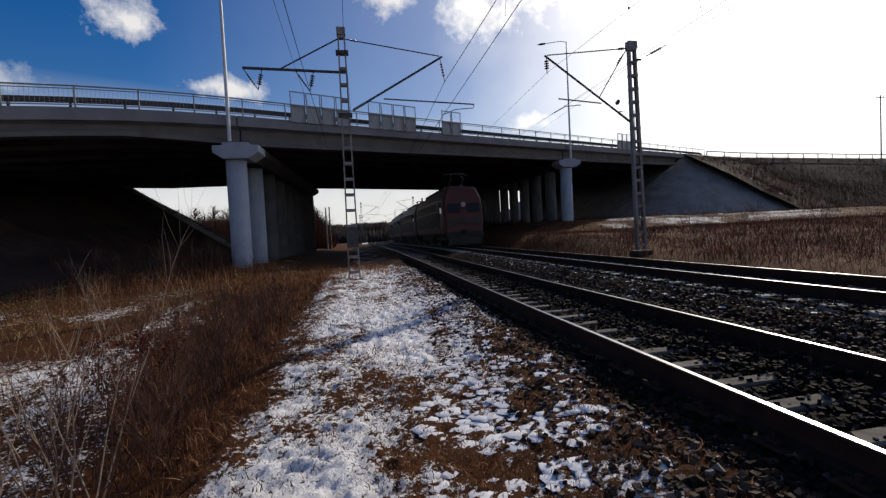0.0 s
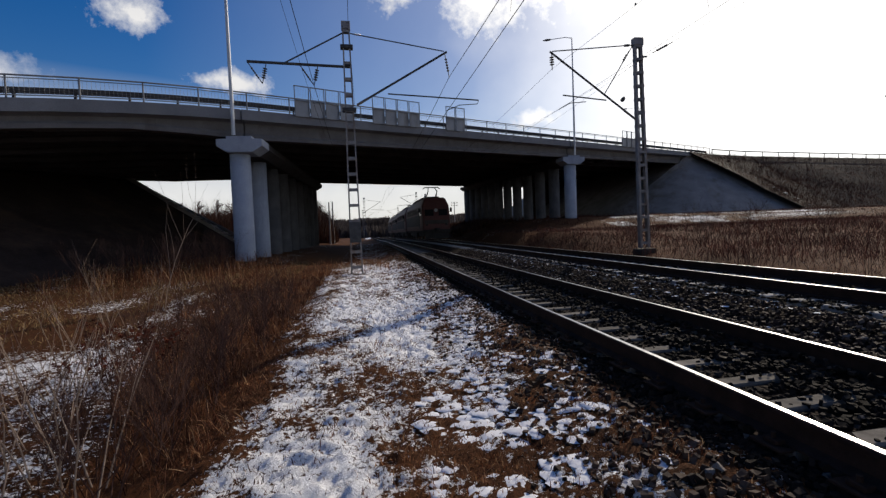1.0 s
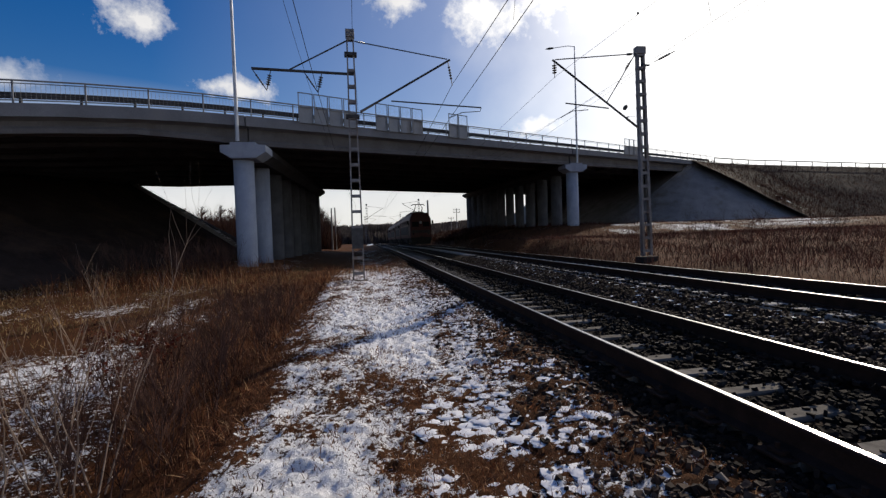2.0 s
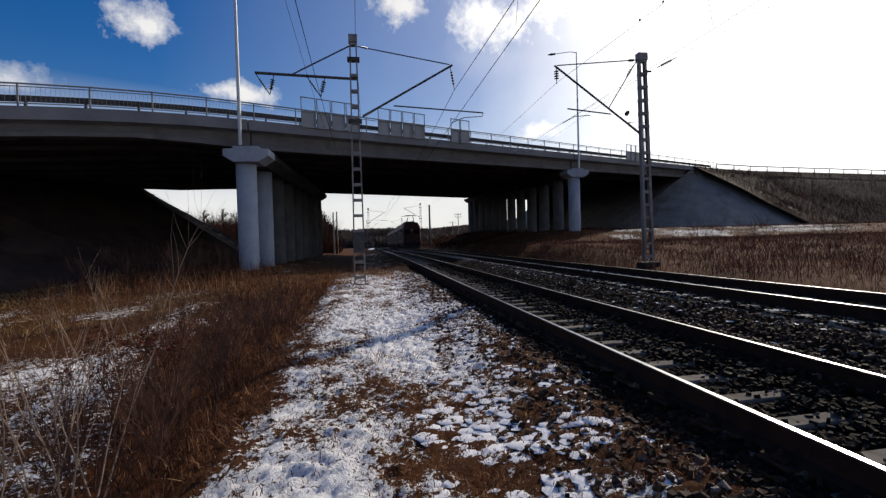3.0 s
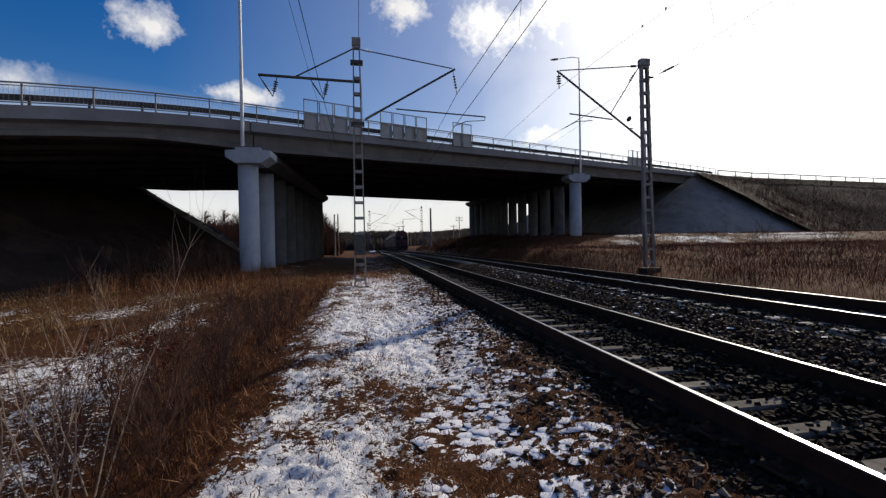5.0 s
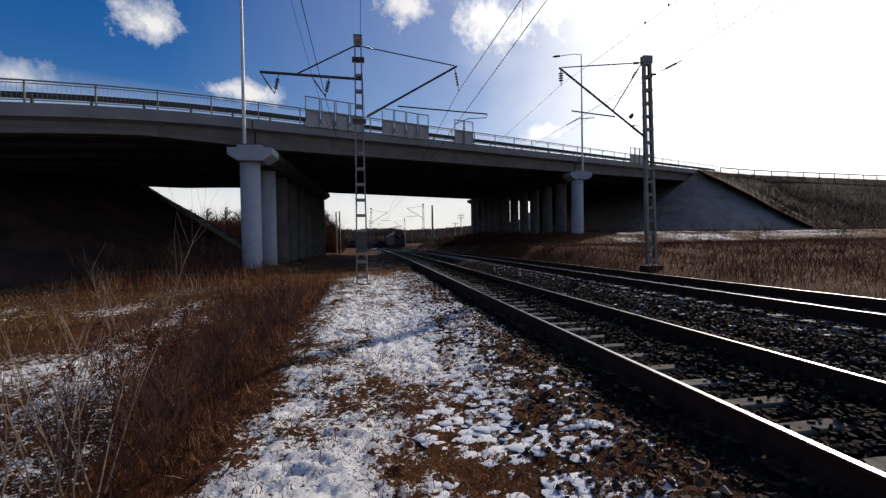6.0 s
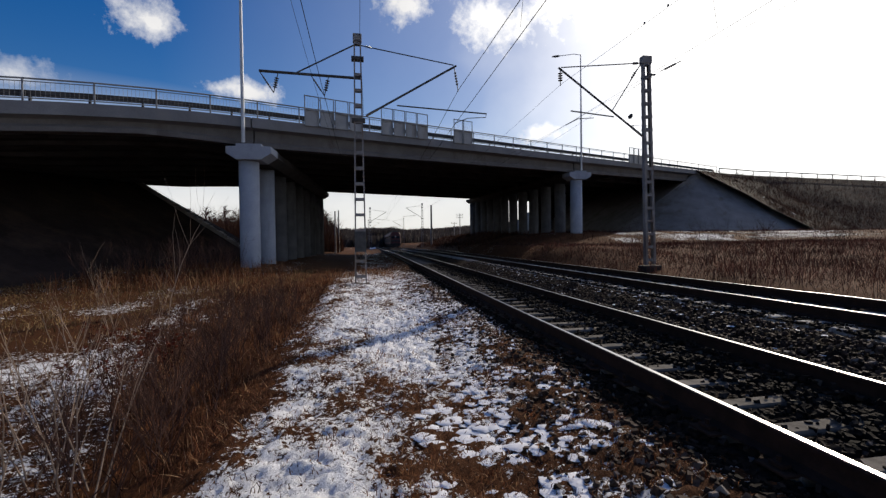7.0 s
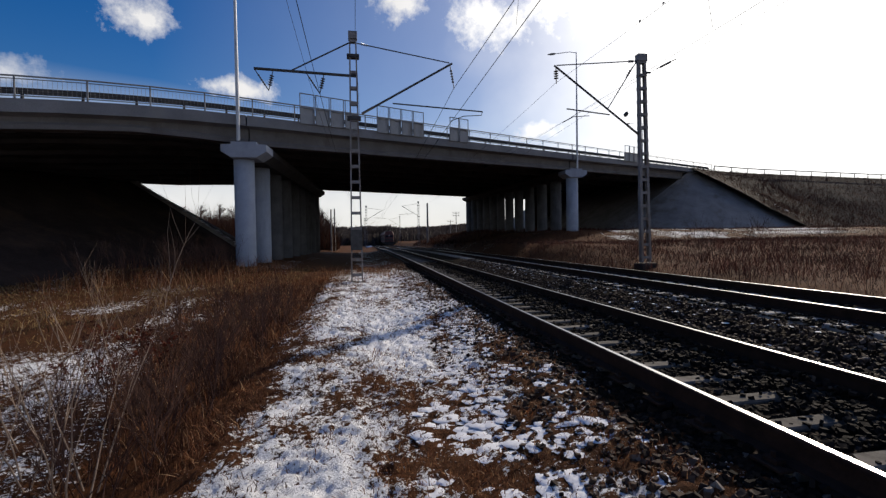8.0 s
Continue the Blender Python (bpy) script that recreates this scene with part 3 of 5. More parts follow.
def pier(s, n_cols, length, radius, lit_cols, label):
    p = thing("pier", pose(0, 0, 0), label, "pier", "bridge piers")
    row = (deck_pt(s, 1, 0) - deck_pt(s, 0, 0))
    row.z = 0
    row.normalize()
    side = Vector((row.y, -row.x, 0))
    # crosshead beam with flared underside, stepped bearing shelf on top
    secs = []
    for d in (-0.62, -0.55, length + 0.55, length + 0.62):
        e = 0.04 if d in (-0.62, length + 0.62) else 0.0
        c = deck_pt(s, 0, 0) + row * d - side * (0.25 * max(0.0, d) / length if s < 10 else 0.0)
        z = road_z(s) - GIRDER + 0.027 * max(0, d)
        pts = [(-0.62, -0.86), (0.62, -0.86), (1.15 - e, -0.52), (1.15 - e, -0.18), (0.62, -0.16), (0.62, -0.03), (-0.62, -0.03), (-0.62, -0.16), (-1.15 + e, -0.18), (-1.15 + e, -0.52)]
        secs.append([Vector((c.x, c.y, z)) + side * a + Vector((0, 0, b)) for a, b in pts])
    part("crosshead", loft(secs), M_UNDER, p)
    # shell in the lit copy over the near end of the darker crosshead
    cap = []
    for d in (-0.66, -0.60, 0.9, 0.96):
        e = 0.0 if d in (-0.60, 0.9) else 0.03
        c = deck_pt(s, 0, 0) + row * d
        z = road_z(s) - GIRDER
        pts = [(-0.64, -0.87 + e), (0.64, -0.87 + e), (1.17 - e, -0.53), (1.17 - e, -0.17), (0.64, -0.15), (0.64, -0.02), (-0.64, -0.02), (-0.64, -0.15), (-1.17 + e, -0.17), (-1.17 + e, -0.53)]
        cap.append([Vector((c.x, c.y, z)) + side * a + Vector((0, 0, b)) for a, b in pts])
    part("painted_end", loft(cap), M_PIER, p)
    for k in range(n_cols):
        d = 0.15 + (length - 0.5) * k / (n_cols - 1)
        c = deck_pt(s, 0, 0) + row * d - side * (0.2 if s < 10 else 0.06)
        z1 = road_z(s) - GIRDER - 0.84 + 0.027 * d
        bm = bmesh.new()
        zg = ground_z(c.x, c.y) - 0.6
        add_tube(bm, [(c.x, c.y, zg), (c.x, c.y, zg + 0.9), (c.x, c.y, z1)], radius, 28)
        # first columns take the lit copy, those further in the shaded one
        col = part("column", bm, M_PIER if k < lit_cols else M_PIER_SHADED, p)
        col.data.polygons.foreach_set("use_smooth", [len(f.vertices) == 4 for f in col.data.polygons])
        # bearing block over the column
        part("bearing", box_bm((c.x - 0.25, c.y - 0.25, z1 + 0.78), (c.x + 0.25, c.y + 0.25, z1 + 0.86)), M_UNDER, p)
    return p


pier(0.1, 9, 30.0, 0.53, 2, "row of thick round bluish-grey concrete columns under a crosshead")
pier(31.4, 12, 40.5, 0.585, 1, "long row of round grey concrete columns beneath the bridge deck")


def railing_run(s0, s1, w, label):
    r = thing("railing", pose(0, 0, 0), label, "railing", "bridge railings")
    sgn = 1 if w < 0.5 else -1
    off = 0.0025 * sgn

    def P(s, z):
        return deck_pt(s, w + off, z)
    ss = stations(s0, s1, 2.35)
    part("top_rail", tube_bm([P(s, 0.94) for s in ss], 0.036, 6), M_RAILING, r)
    part("lower_rail", tube_bm([P(s, 0.12) for s in ss], 0.025, 6), M_RAILING, r)
    part("middle_rail", tube_bm([P(s, 0.82) for s in ss], 0.02, 6), M_RAILING, r)
    for s in ss:
        bm = bmesh.new()
        add_bar(bm, P(s, -0.02), P(s, 0.93), 0.06, 0.05)
        part("post", bm, M_RAILING, r)
    # thin balusters, too fine to part
    bm = bmesh.new()
    if w < 0.5:
        s = s0
        while s < min(s1, 24):
            if s > -10:
                add_bar(bm, P(s, 0.12), P(s, 0.82), 0.008, 0.008)
            s += 0.16
    if bm.verts:
        part("baluster_run", bm, M_RAILING, r)["kind"] = "stuff"
    else:
        bm.free()


railing_run(-18.6, 69.4, 0.0, "galvanised steel railing along the bridge's near edge")
railing_run(-19, 63, 1.0, "galvanised steel railing along the bridge's far edge")


def guard_run(s0, s1, w):
    g = thing("guard_rail", pose(0, 0, 0), "dark steel crash barrier along the carriageway edge", "guard rail")
    ss = stations(s0, s1, 2.0)
    secs = [[deck_pt(s, w, 0.24), deck_pt(s, w + 0.001, 0.30), deck_pt(s, w, 0.36), deck_pt(s, w + 0.001, 0.42), deck_pt(s, w, 0.50), deck_pt(s, w + 0.003, 0.50), deck_pt(s, w + 0.003, 0.24)] for s in ss]
    part("beam", loft(secs), M_FITTING, g)
    for s in ss:
        bm = bmesh.new()
        add_bar(bm, deck_pt(s, w + 0.003, -0.3), deck_pt(s, w + 0.003, 0.46), 0.08, 0.1)
        part("post", bm, M_FITTING, g)


guard_run(-19, 69, 0.009)


def shield_group(s0, n, width, label):
    """Safety shields over the tracks: solid sheet below, an open frame with mesh above."""
    for k in range(n):
        a, b = s0 + k * width, s0 + (k + 1) * width - 0.05
        t = thing("safety_shield", pose(0, 0, 0), label, "safety shield", "safety shields on the bridge")
        w0 = -0.004
        part("sheet", loft([[deck_pt(s, w0, -0.12), deck_pt(s, w0 + 0.0015, -0.12), deck_pt(s, w0 + 0.0015, 0.80), deck_pt(s, w0, 0.80)] for s in (a, b)]), M_PANEL, t)
        bm = bmesh.new()
        for s in (a + 0.03, b - 0.03):
            add_bar(bm, deck_pt(s, w0 - 0.002, -0.12), deck_pt(s, w0 - 0.002, 1.62), 0.05, 0.05)
        add_bar(bm, deck_pt(a, w0 - 0.002, 1.62), deck_pt(b, w0 - 0.002, 1.62), 0.05, 0.05)
        add_bar(bm, deck_pt(a, w0 - 0.002, 0.80), deck_pt(b, w0 - 0.002, 0.80), 0.05, 0.05)
        part("frame", bm, M_RAILING, t)
        bm = bmesh.new()
        for j in range(1, 9):
            s = a + (b - a) * j / 9
            add_bar(bm, deck_pt(s, w0 - 0.002, 0.80), deck_pt(s, w0 - 0.002, 1.62), 0.006, 0.006)
        part("mesh_wires", bm, M_RAILING, t)["kind"] = "stuff"


shield_group(3.17, 4, 0.98, "grey sheet-metal safety shield with a mesh frame on the railing")
shield_group(8.46, 4, 1.0, "grey sheet-metal safety shield with a mesh frame on the railing")
shield_group(14.9, 2, 1.0, "grey sheet-metal safety shield with a mesh frame on the railing")
shield_group(41.6, 3, 1.1, "grey sheet-metal safety shield with a mesh frame on the railing")

# roadway on the deck
ss = stations(-33, 70)
ob = mesh_ob("road_surface", loft([[deck_pt(s, 0.035, -0.12), deck_pt(s, 0.965, -0.12), deck_pt(s, 0.965, -0.02), deck_pt(s, 0.035, -0.02)] for s in ss if s > -31]), M_ASPHALT)
tagged(ob, "dark asphalt carriageway on the bridge deck", "road", kind="structure")


RND = np.random.default_rng(7)
SLOPE_SNOW = []


# end slope on the left, with a quarter cone towards the camera
def embankment(name, s_top, sign, mat, label, reach):
    """The end slope under the deck, its cones at both corners, and the road bank behind."""
    n0, f0 = deck_pt(s_top - 9.5, 0.0, -0.1), deck_pt(s_top, 1.0, -0.1)
    row = (f0 - n0)
    row.z = 0
    row.normalize()
    along = AX * sign
    out_near = NRM
    run = reach
    # round the near corner: from the bank's side, through the cone, to the end slope, round the far corner, and back
    ring = [(n0 - along * 120 * 1.0, out_near), (n0 - along * 40, out_near), (n0 - along * 2.0, out_near)]
    end = Vector((-row.y, row.x, 0)) if sign < 0 else Vector((row.y, -row.x, 0))
    end = end * (1 if end.dot(-along) < 0 else -1)
    end = -end if end.dot(along) < 0 else end
    for k in range(1, 8):
        q = k / 8
        d = (out_near * (1 - q) + end * q).normalized()
        ring.append((n0, d))
    ring += [(n0.lerp(f0, 0.05), end), (n0.lerp(f0, 0.35), end), (n0.lerp(f0, 0.65), end), (n0.lerp(f0, 0.95), end)]
    for k in range(1, 8):
        q = k / 8
        ring.append((f0, (end * (1 - q) - out_near * q).normalized()))
    ring += [(f0 - along * 2.0, -out_near), (f0 - along * 40, -out_near), (f0 - along * 120, -out_near)]
    secs = []
    for p, d in ring:
        row_pts = []
        g = ground_z(p.x + d.x * run, p.y + d.y * run) - 0.3
        for q in (0.0, 0.06, 0.2, 0.4, 0.6, 0.8, 0.95, 1.08):
            r = run * q
            z = p.z + (g - p.z) * min(1.0, q) - (0.25 if q > 1 else 0)
            v = Vector((p.x + d.x * r, p.y + d.y * r, z))
            v += Vector((0, 0, 0.10 * noise.noise(Vector((v.x * 0.6, v.y * 0.6, 1.0)))))
            row_pts.append(v)
        secs.append(row_pts)
    bm = loft(secs, closed=False, caps=False)
    # flat crown
    bm.verts.ensure_lookup_table()
    n = len(secs[0])
    bm.faces.new([bm.verts[i * n] for i in range(len(secs))])
    bmesh.ops.recalc_face_normals(bm, faces=bm.faces)
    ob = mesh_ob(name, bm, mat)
    tagged(ob, label, "embankment", kind="structure")
    # concrete edge strip down the far corner of the end slope
    foot = f0 + end * run
    a, b = f0 + Vector((0, 0, 0.05)), Vector((foot.x, foot.y, ground_z(foot.x, foot.y) + 0.05))
    bm = bmesh.new()
    add_bar(bm, a, b, 0.30, 0.26)
    tagged(mesh_ob("slope_edge", bm, M_CONE), "pale concrete edge strip on the end slope", "edge strip", kind="structure")
    lay = []
    for k in range(130):
        q = RND.random()
        v = a.lerp(b, q)
        lay.append((v.x + RND.normal(0, 0.05), v.y + RND.normal(0, 0.05), v.z + 0.14, RND.uniform(0.09, 0.24)))
    SLOPE_SNOW.extend(lay)


embankment("embankment_west", -17.4, 1, M_SLOPE, "bare earth slope under the bridge's end, coloured dark for the deck's shade", 12.6)


CROWN = [Vector((47.0, 56.7, 11.35)), Vector((54.7, 61.0, 11.65)), Vector((64, 64.2, 11.85)), Vector((76, 66.3, 11.95)), Vector((100, 70, 12.1)), Vector((150, 75, 12.3)), Vector((300, 85, 13))]


def right_bank():
    """The approach bank on the right: it bends away level with the deck; a paved cone at its end."""
    crown = CROWN
    secs = []
    for i, p in enumerate(crown):
        d = (crown[min(i + 1, len(crown) - 1)] - crown[max(0, i - 1)]).normalized()
        nrm = Vector((d.y, -d.x, 0)).normalized()
        back = p - nrm * 30
        g = 1.1
        row = [Vector((back.x, back.y, 0)), Vector((back.x, back.y, p.z)), p]
        for q in (0.2, 0.4, 0.6, 0.8, 1.0):
            v = p + nrm * (15.5 * q)
            v.z = p.z + (g - p.z) * q + 0.35 * noise.noise(v * 0.3)
            row.append(v)
        secs.append(row)
    ob = mesh_ob("embankment_east", loft(secs, closed=False), M_SLOPE)
    tagged(ob, "dark brush-grown road embankment beyond the bridge's end", "embankment", kind="structure")
    # cone and end slope
    n0, f0 = deck_pt(61.0, 0.0, -0.3), deck_pt(61.0, 1.0, -0.3)
    row = (f0 - n0)
    row.z = 0
    row.normalize()
    end = Vector((-row.y, row.x, 0))
    ring = []
    start = (NRM - AX * 0.08).normalized()
    for k in range(13):
        q = k / 12
        a = math.atan2(start.y, start.x)
        b = math.atan2(end.y, end.x)
        if b > a:
            b -= 2 * math.pi
        t = a + (b - a) * q
        ring.append((n0 + AX * 5.5 * (1 - q), Vector((math.cos(t), math.sin(t), 0))))
    ring += [(n0.lerp(f0, k / 6), end) for k in range(1, 7)]
    secs = []
    for p, d in ring:
        g = 1.1
        pts = []
        for q in (0, 0.15, 0.3, 0.45, 0.6, 0.75, 0.9, 1.05):
            v = p + d * (14.5 * q)
            v.z = p.z + (g - p.z) * q + 0.05 * noise.noise(v * 0.5)
            pts.append(v)
        secs.append(pts)
    bm = loft(secs, closed=False)
    bmesh.ops.recalc_face_normals(bm, faces=bm.faces)
    ob = mesh_ob("abutment_cone", bm, M_CONE)
    tagged(ob, "grey paved cone at the end of the bridge", "embankment", kind="structure")
    # railing and barrier carried on along the bank
    t = thing("bank_guard_rail", pose(0, 0, 0), "low steel guard rail along the road bank", "guard rail")
    pts = [p + Vector((0, 0, 0.75)) for p in crown[1:]]
    part("beam", tube_bm(pts, 0.09, 6), M_RAILING, t)
    for a, b in zip(crown[1:5], crown[2:6]):
        m = max(2, int((b - a).length / 4))
        for k in range(m):
            q = a.lerp(b, k / m)
            bm = bmesh.new()
            add_bar(bm, q - Vector((0, 0, 0.1)), q + Vector((0, 0, 0.75)), 0.1, 0.1)
            part("post", bm, M_RAILING, t)


right_bank()

# ---- masts and wires ----


def lattice_mast(x, y, z, height, lean, label, w0=0.47, w1=0.28, top_box=True, flange=0.055):
    """Two channel posts joined by flat battens, tapering upwards, on a footing."""
    m = thing("catenary_mast", pose(x, y, z, 0, lean, 0), label, "mast", "catenary masts")
    part("footing", box_bm((-0.36, -0.30, -0.5), (0.36, 0.30, 0.07), 0.03), M_LOCO_DARK, m, "dark concrete footing")

    def half(q):
        return (w0 + (w1 - w0) * q) / 2
    for sx in (-1, 1):
        secs = []
        for q in (0.0, 1.0):
            c, dp = sx * half(q), 0.09 - 0.02 * q
            u = -sx
            secs.append([(c, -dp, 0.1 + (height - 0.1) * q), (c + u * flange, -dp, 0.1 + (height - 0.1) * q), (c + u * flange, -dp + 0.012, 0.1 + (height - 0.1) * q), (c + u * 0.012, -dp + 0.012, 0.1 + (height - 0.1) * q),
                         (c + u * 0.012, dp - 0.012, 0.1 + (height - 0.1) * q), (c + u * flange, dp - 0.012, 0.1 + (height - 0.1) * q), (c + u * flange, dp, 0.1 + (height - 0.1) * q), (c, dp, 0.1 + (height - 0.1) * q)])
        bm = loft(secs)
        part("channel_post", bm, M_MAST, m)
    n = 15
    for k in range(n + 1):
        q = 0.035 + 0.93 * k / n
        h = half(q)
        for sy in (-1, 1):
            bm = box_bm((-h, sy * 0.09 - 0.006, height * q - 0.055), (h, sy * 0.09 + 0.006, height * q + 0.055))
            part("batten", bm, M_MAST, m)
    if top_box:
        part("cap", box_bm((-half(1) - 0.03, -0.13, height - 0.28), (half(1) + 0.03, 0.13, height + 0.02), 0.01), M_MAST, m)
    for q in (0.905, 0.66) if flange < 0.1 else ():
        part("clamp", box_bm((-half(q) - 0.09, -0.13, height * q - 0.07), (half(q) + 0.09, 0.13, height * q + 0.07), 0.01), M_FITTING, m)
    return m


def insulator_bm(a, b, r=0.055, discs=5):
    bm = bmesh.new()
    a, b = Vector(a), Vector(b)
    add_tube(bm, [a, b], 0.018, 6)
    pts, rad = [], []
    for k in range(discs):
        q0 = 0.22 + 0.56 * k / discs
        for dq, rr in ((0.0, 0.02), (0.03, r), (0.05, r * 0.9), (0.085, 0.02)):
            pts.append(a.lerp(b, q0 + dq))
            rad.append(rr)
    add_tube(bm, pts, rad, 8)
    return bm


def bracket(m, tip, foot, tie_top, arm_a, arm_b, steady):
    """Cantilever: inclined tube, upper tie, registration arm with its steady arm, and insulators."""
    part("strut", tube_bm([foot, Vector(foot).lerp(Vector(tip), 0.13)], 0.05, 8), M_PORCELAIN, m, "porcelain insulator at the strut's foot")
    part("strut", tube_bm([Vector(foot).lerp(Vector(tip), 0.12), tip], 0.042, 8), M_FITTING, m)
    part("tie_rod", tube_bm([tie_top, Vector(tie_top).lerp(Vector(tip), 0.97)], 0.022, 6), M_FITTING, m)
    part("insulator", insulator_bm(Vector(tie_top).lerp(Vector(tip), 0.02), Vector(tie_top).lerp(Vector(tip), 0.14), 0.06, 4), M_PORCELAIN, m)
    part("registration_arm", tube_bm([arm_a, arm_b], 0.028, 8), M_FITTING, m)
    part("steady_arm", tube_bm(steady, 0.016, 6), M_FITTING, m)


MX, MY = -0.06, 17.99
mast = lattice_mast(MX, MY, -0.05, 9.80, 0, "tapered grey steel lattice catenary mast beside the first track")
bracket(mast, (3.95, 0, 8.83), (0.30, 0, 6.67), (0.15, 0, 9.40), (1.52, 0, 7.12), (5.20, 0, 6.93), [(5.2, 0, 6.93), (5.16, 0, 6.78), (4.4, 0, 6.72), (3.86, 0, 6.50)])
part("suspension_insulator", insulator_bm((3.86, 0, 8.78), (4.02, 0, 7.80), 0.06, 5), M_PORCELAIN, mast)
# cross-arm on the field side, carrying two lines on V-strings
part("cross_arm", tube_bm([(-3.66, 0, 8.22), (0.1, 0, 8.12)], 0.055, 8), M_FITTING, mast)
part("cross_arm_tie", tube_bm([(-2.3, 0, 8.22), (-0.1, 0, 9.42)], 0.028, 6), M_FITTING, mast)
for vx, vz, spread in ((-3.15, 7.42, 0.47), (-1.28, 7.38, 0.5)):
    for sd, rr in ((-1, 0.04), (1, 0.085)):
        part("string_insulator", insulator_bm((vx + sd * spread * (1.0 if sd < 0 else 0.35), 0, 8.16), (vx, 0, vz), rr, 5), M_FITTING, mast)

part("plate", box_bm((-0.22, -0.14, 1.32), (0.22, -0.12, 2.12), 0.004), M_FITTING, mast)

M2X, M2Y = 11.85, 16.93
mast2 = lattice_mast(M2X, M2Y, 0.45, 8.72, -1.0, "heavier grey steel lattice catenary mast across the tracks", 0.46, 0.36, True, 0.105)
bracket(mast2, (-3.87, 0, 8.14), (-0.21, 0, 5.45), (-0.2, 0, 8.47), (-1.50, 0, 6.23), (-3.38, 0, 6.43), [(-2.40, 0, 6.17), (-3.09, 0, 6.12), (-3.61, 0, 5.86)])
part("brace", tube_bm([(-1.58, 0, 6.46), (-0.25, 0, 8.40)], 0.02, 6), M_FITTING, mast2)
part("insulator", insulator_bm((-0.72, 0, 7.75), (-0.40, 0, 8.22), 0.06, 3), M_PORCELAIN, mast2)
part("suspension_insulator", insulator_bm((-3.80, 0, 8.08), (-3.80, 0, 7.42), 0.10, 4), M_PORCELAIN, mast2)
part("side_pin", tube_bm([(0.1, 0, 8.0), (0.42, 0, 8.01)], 0.04, 6), M_FITTING, mast2)


def wire(name, pts, r, label, sag=0.0):
    out = []
    for a, b in zip(pts, pts[1:]):
        a, b = Vector(a), Vector(b)
        for k in range(12):
            q = k / 12
            p = a.lerp(b, q)
            p.z -= sag * 4 * q * (1 - q)
            out.append(p)
    out.append(Vector(pts[-1]))
    ob = mesh_ob(name, tube_bm(out, r, 5), M_WIRE)
    return tagged(ob, label, "wire", "overhead wires")


def line_x(base, y):
    return base + bend(y)


for base, ys, z, zc, xx in ((3.96, MY, 7.80, 6.48, 3.86), (7.92, M2Y, 7.85, 6.25, 8.14)):
    off = base - bend(ys)
    offc = xx - bend(ys)
    yy = [ys - 48, ys, ys + 50, ys + 100, ys + 150]
    wire("messenger_wire", [(off + bend(y), y, z + grade(y) - grade(ys)) for y in yy], (0.011 if base < 5 else 0.006), "thin dark messenger wire above a track", 0.5)
    wire("contact_wire", [(offc + bend(y), y, zc + grade(y) - grade(ys) + (0.6 if y < 0 else 0.0)) for y in yy], (0.010 if base < 5 else 0.006), "thin dark contact wire above a track", 0.04)
    for j in range(4):
        for k in range(1, 6):
            if j == 0 and k < 3:
                continue
            q = k / 6
            y = yy[j] + (yy[j + 1] - yy[j]) * q
            x0, x1 = off + bend(y), offc + bend(y)
            zt = z + grade(y) - grade(ys) - 0.5 * 4 * q * (1 - q)
            ob = mesh_ob("dropper", tube_bm([(x0, y, zt), (x1, y, zc + grade(y) - grade(ys) + (0.6 * (1 - q) if j == 0 else 0.0))], 0.005, 4), M_WIRE)
            tagged(ob, "thin dropper between messenger and contact wire", "wire", "wire droppers")
wire("line_wire", [(-1.05, -30, 8.3), (-1.75, MY, 7.9), (-0.9, MY + 50, 7.3)], 0.006, "thin power line beside the mast", 0.5)
wire("line_wire", [(-0.70, -30, 7.7), (-1.28 + MX, MY, 7.33), (-0.4, MY + 50, 7.0), (0, MY + 100, 6.8)], 0.010, "thin power line carried on the mast's cross-arm", 0.8)
wire("earth_wire", [(0.35, -30, 9.9), (MX + 0.1, MY, 9.72), (1.0, MY + 50, 9.4)], 0.009, "thin earth wire over the mast's top", 0.5)
wire("earth_wire", [(12.1, -30, 8.6), (12.04, M2Y, 8.45), (13.4, M2Y + 50, 8.3)], 0.006, "thin earth wire beside the second mast", 0.5)
# strain insulator on the far earth wire
ob = mesh_ob("strain_insulator", insulator_bm((12.04, 16.45, 8.43), (12.05, 15.3, 8.38), 0.05, 6), M_PORCELAIN)
tagged(ob, "dark strain insulator on the earth wire", "insulator")
wire("anchor_wire", [(M2X - 0.2, M2Y, 8.2), (M2X - 3.4, M2Y + 22, 7.2)], 0.005, "thin slanting anchor wire", 0.2)
ob = mesh_ob("wire_weight", tube_bm([(10.96, 16.92, 6.60), (10.96, 16.92, 6.66), (11.02, 16.92, 6.74), (11.05, 16.92, 6.80)], [0.05, 0.09, 0.08, 0.03], 8), M_FITTING)
tagged(ob, "small dark weight hanging on a wire near the mast", "weight")


for yc in (11.3, 10.3):
    q = (yc - M2Y + 48) / 48
    xc, zc = 7.92 + bend(yc) - bend(M2Y), 7.85 - 0.5 * 4 * q * (1 - q)
    ob = mesh_ob("wire_clamp", tube_bm([(xc - 0.10, yc - 0.08, zc - 0.12), (xc - 0.02, yc, zc - 0.03), (xc + 0.06, yc + 0.1, zc + 0.02)], [0.012, 0.03, 0.012], 6), M_FITTING)
    tagged(ob, "small dark clamp hanging on the messenger wire", "clamp", "wire clamps")


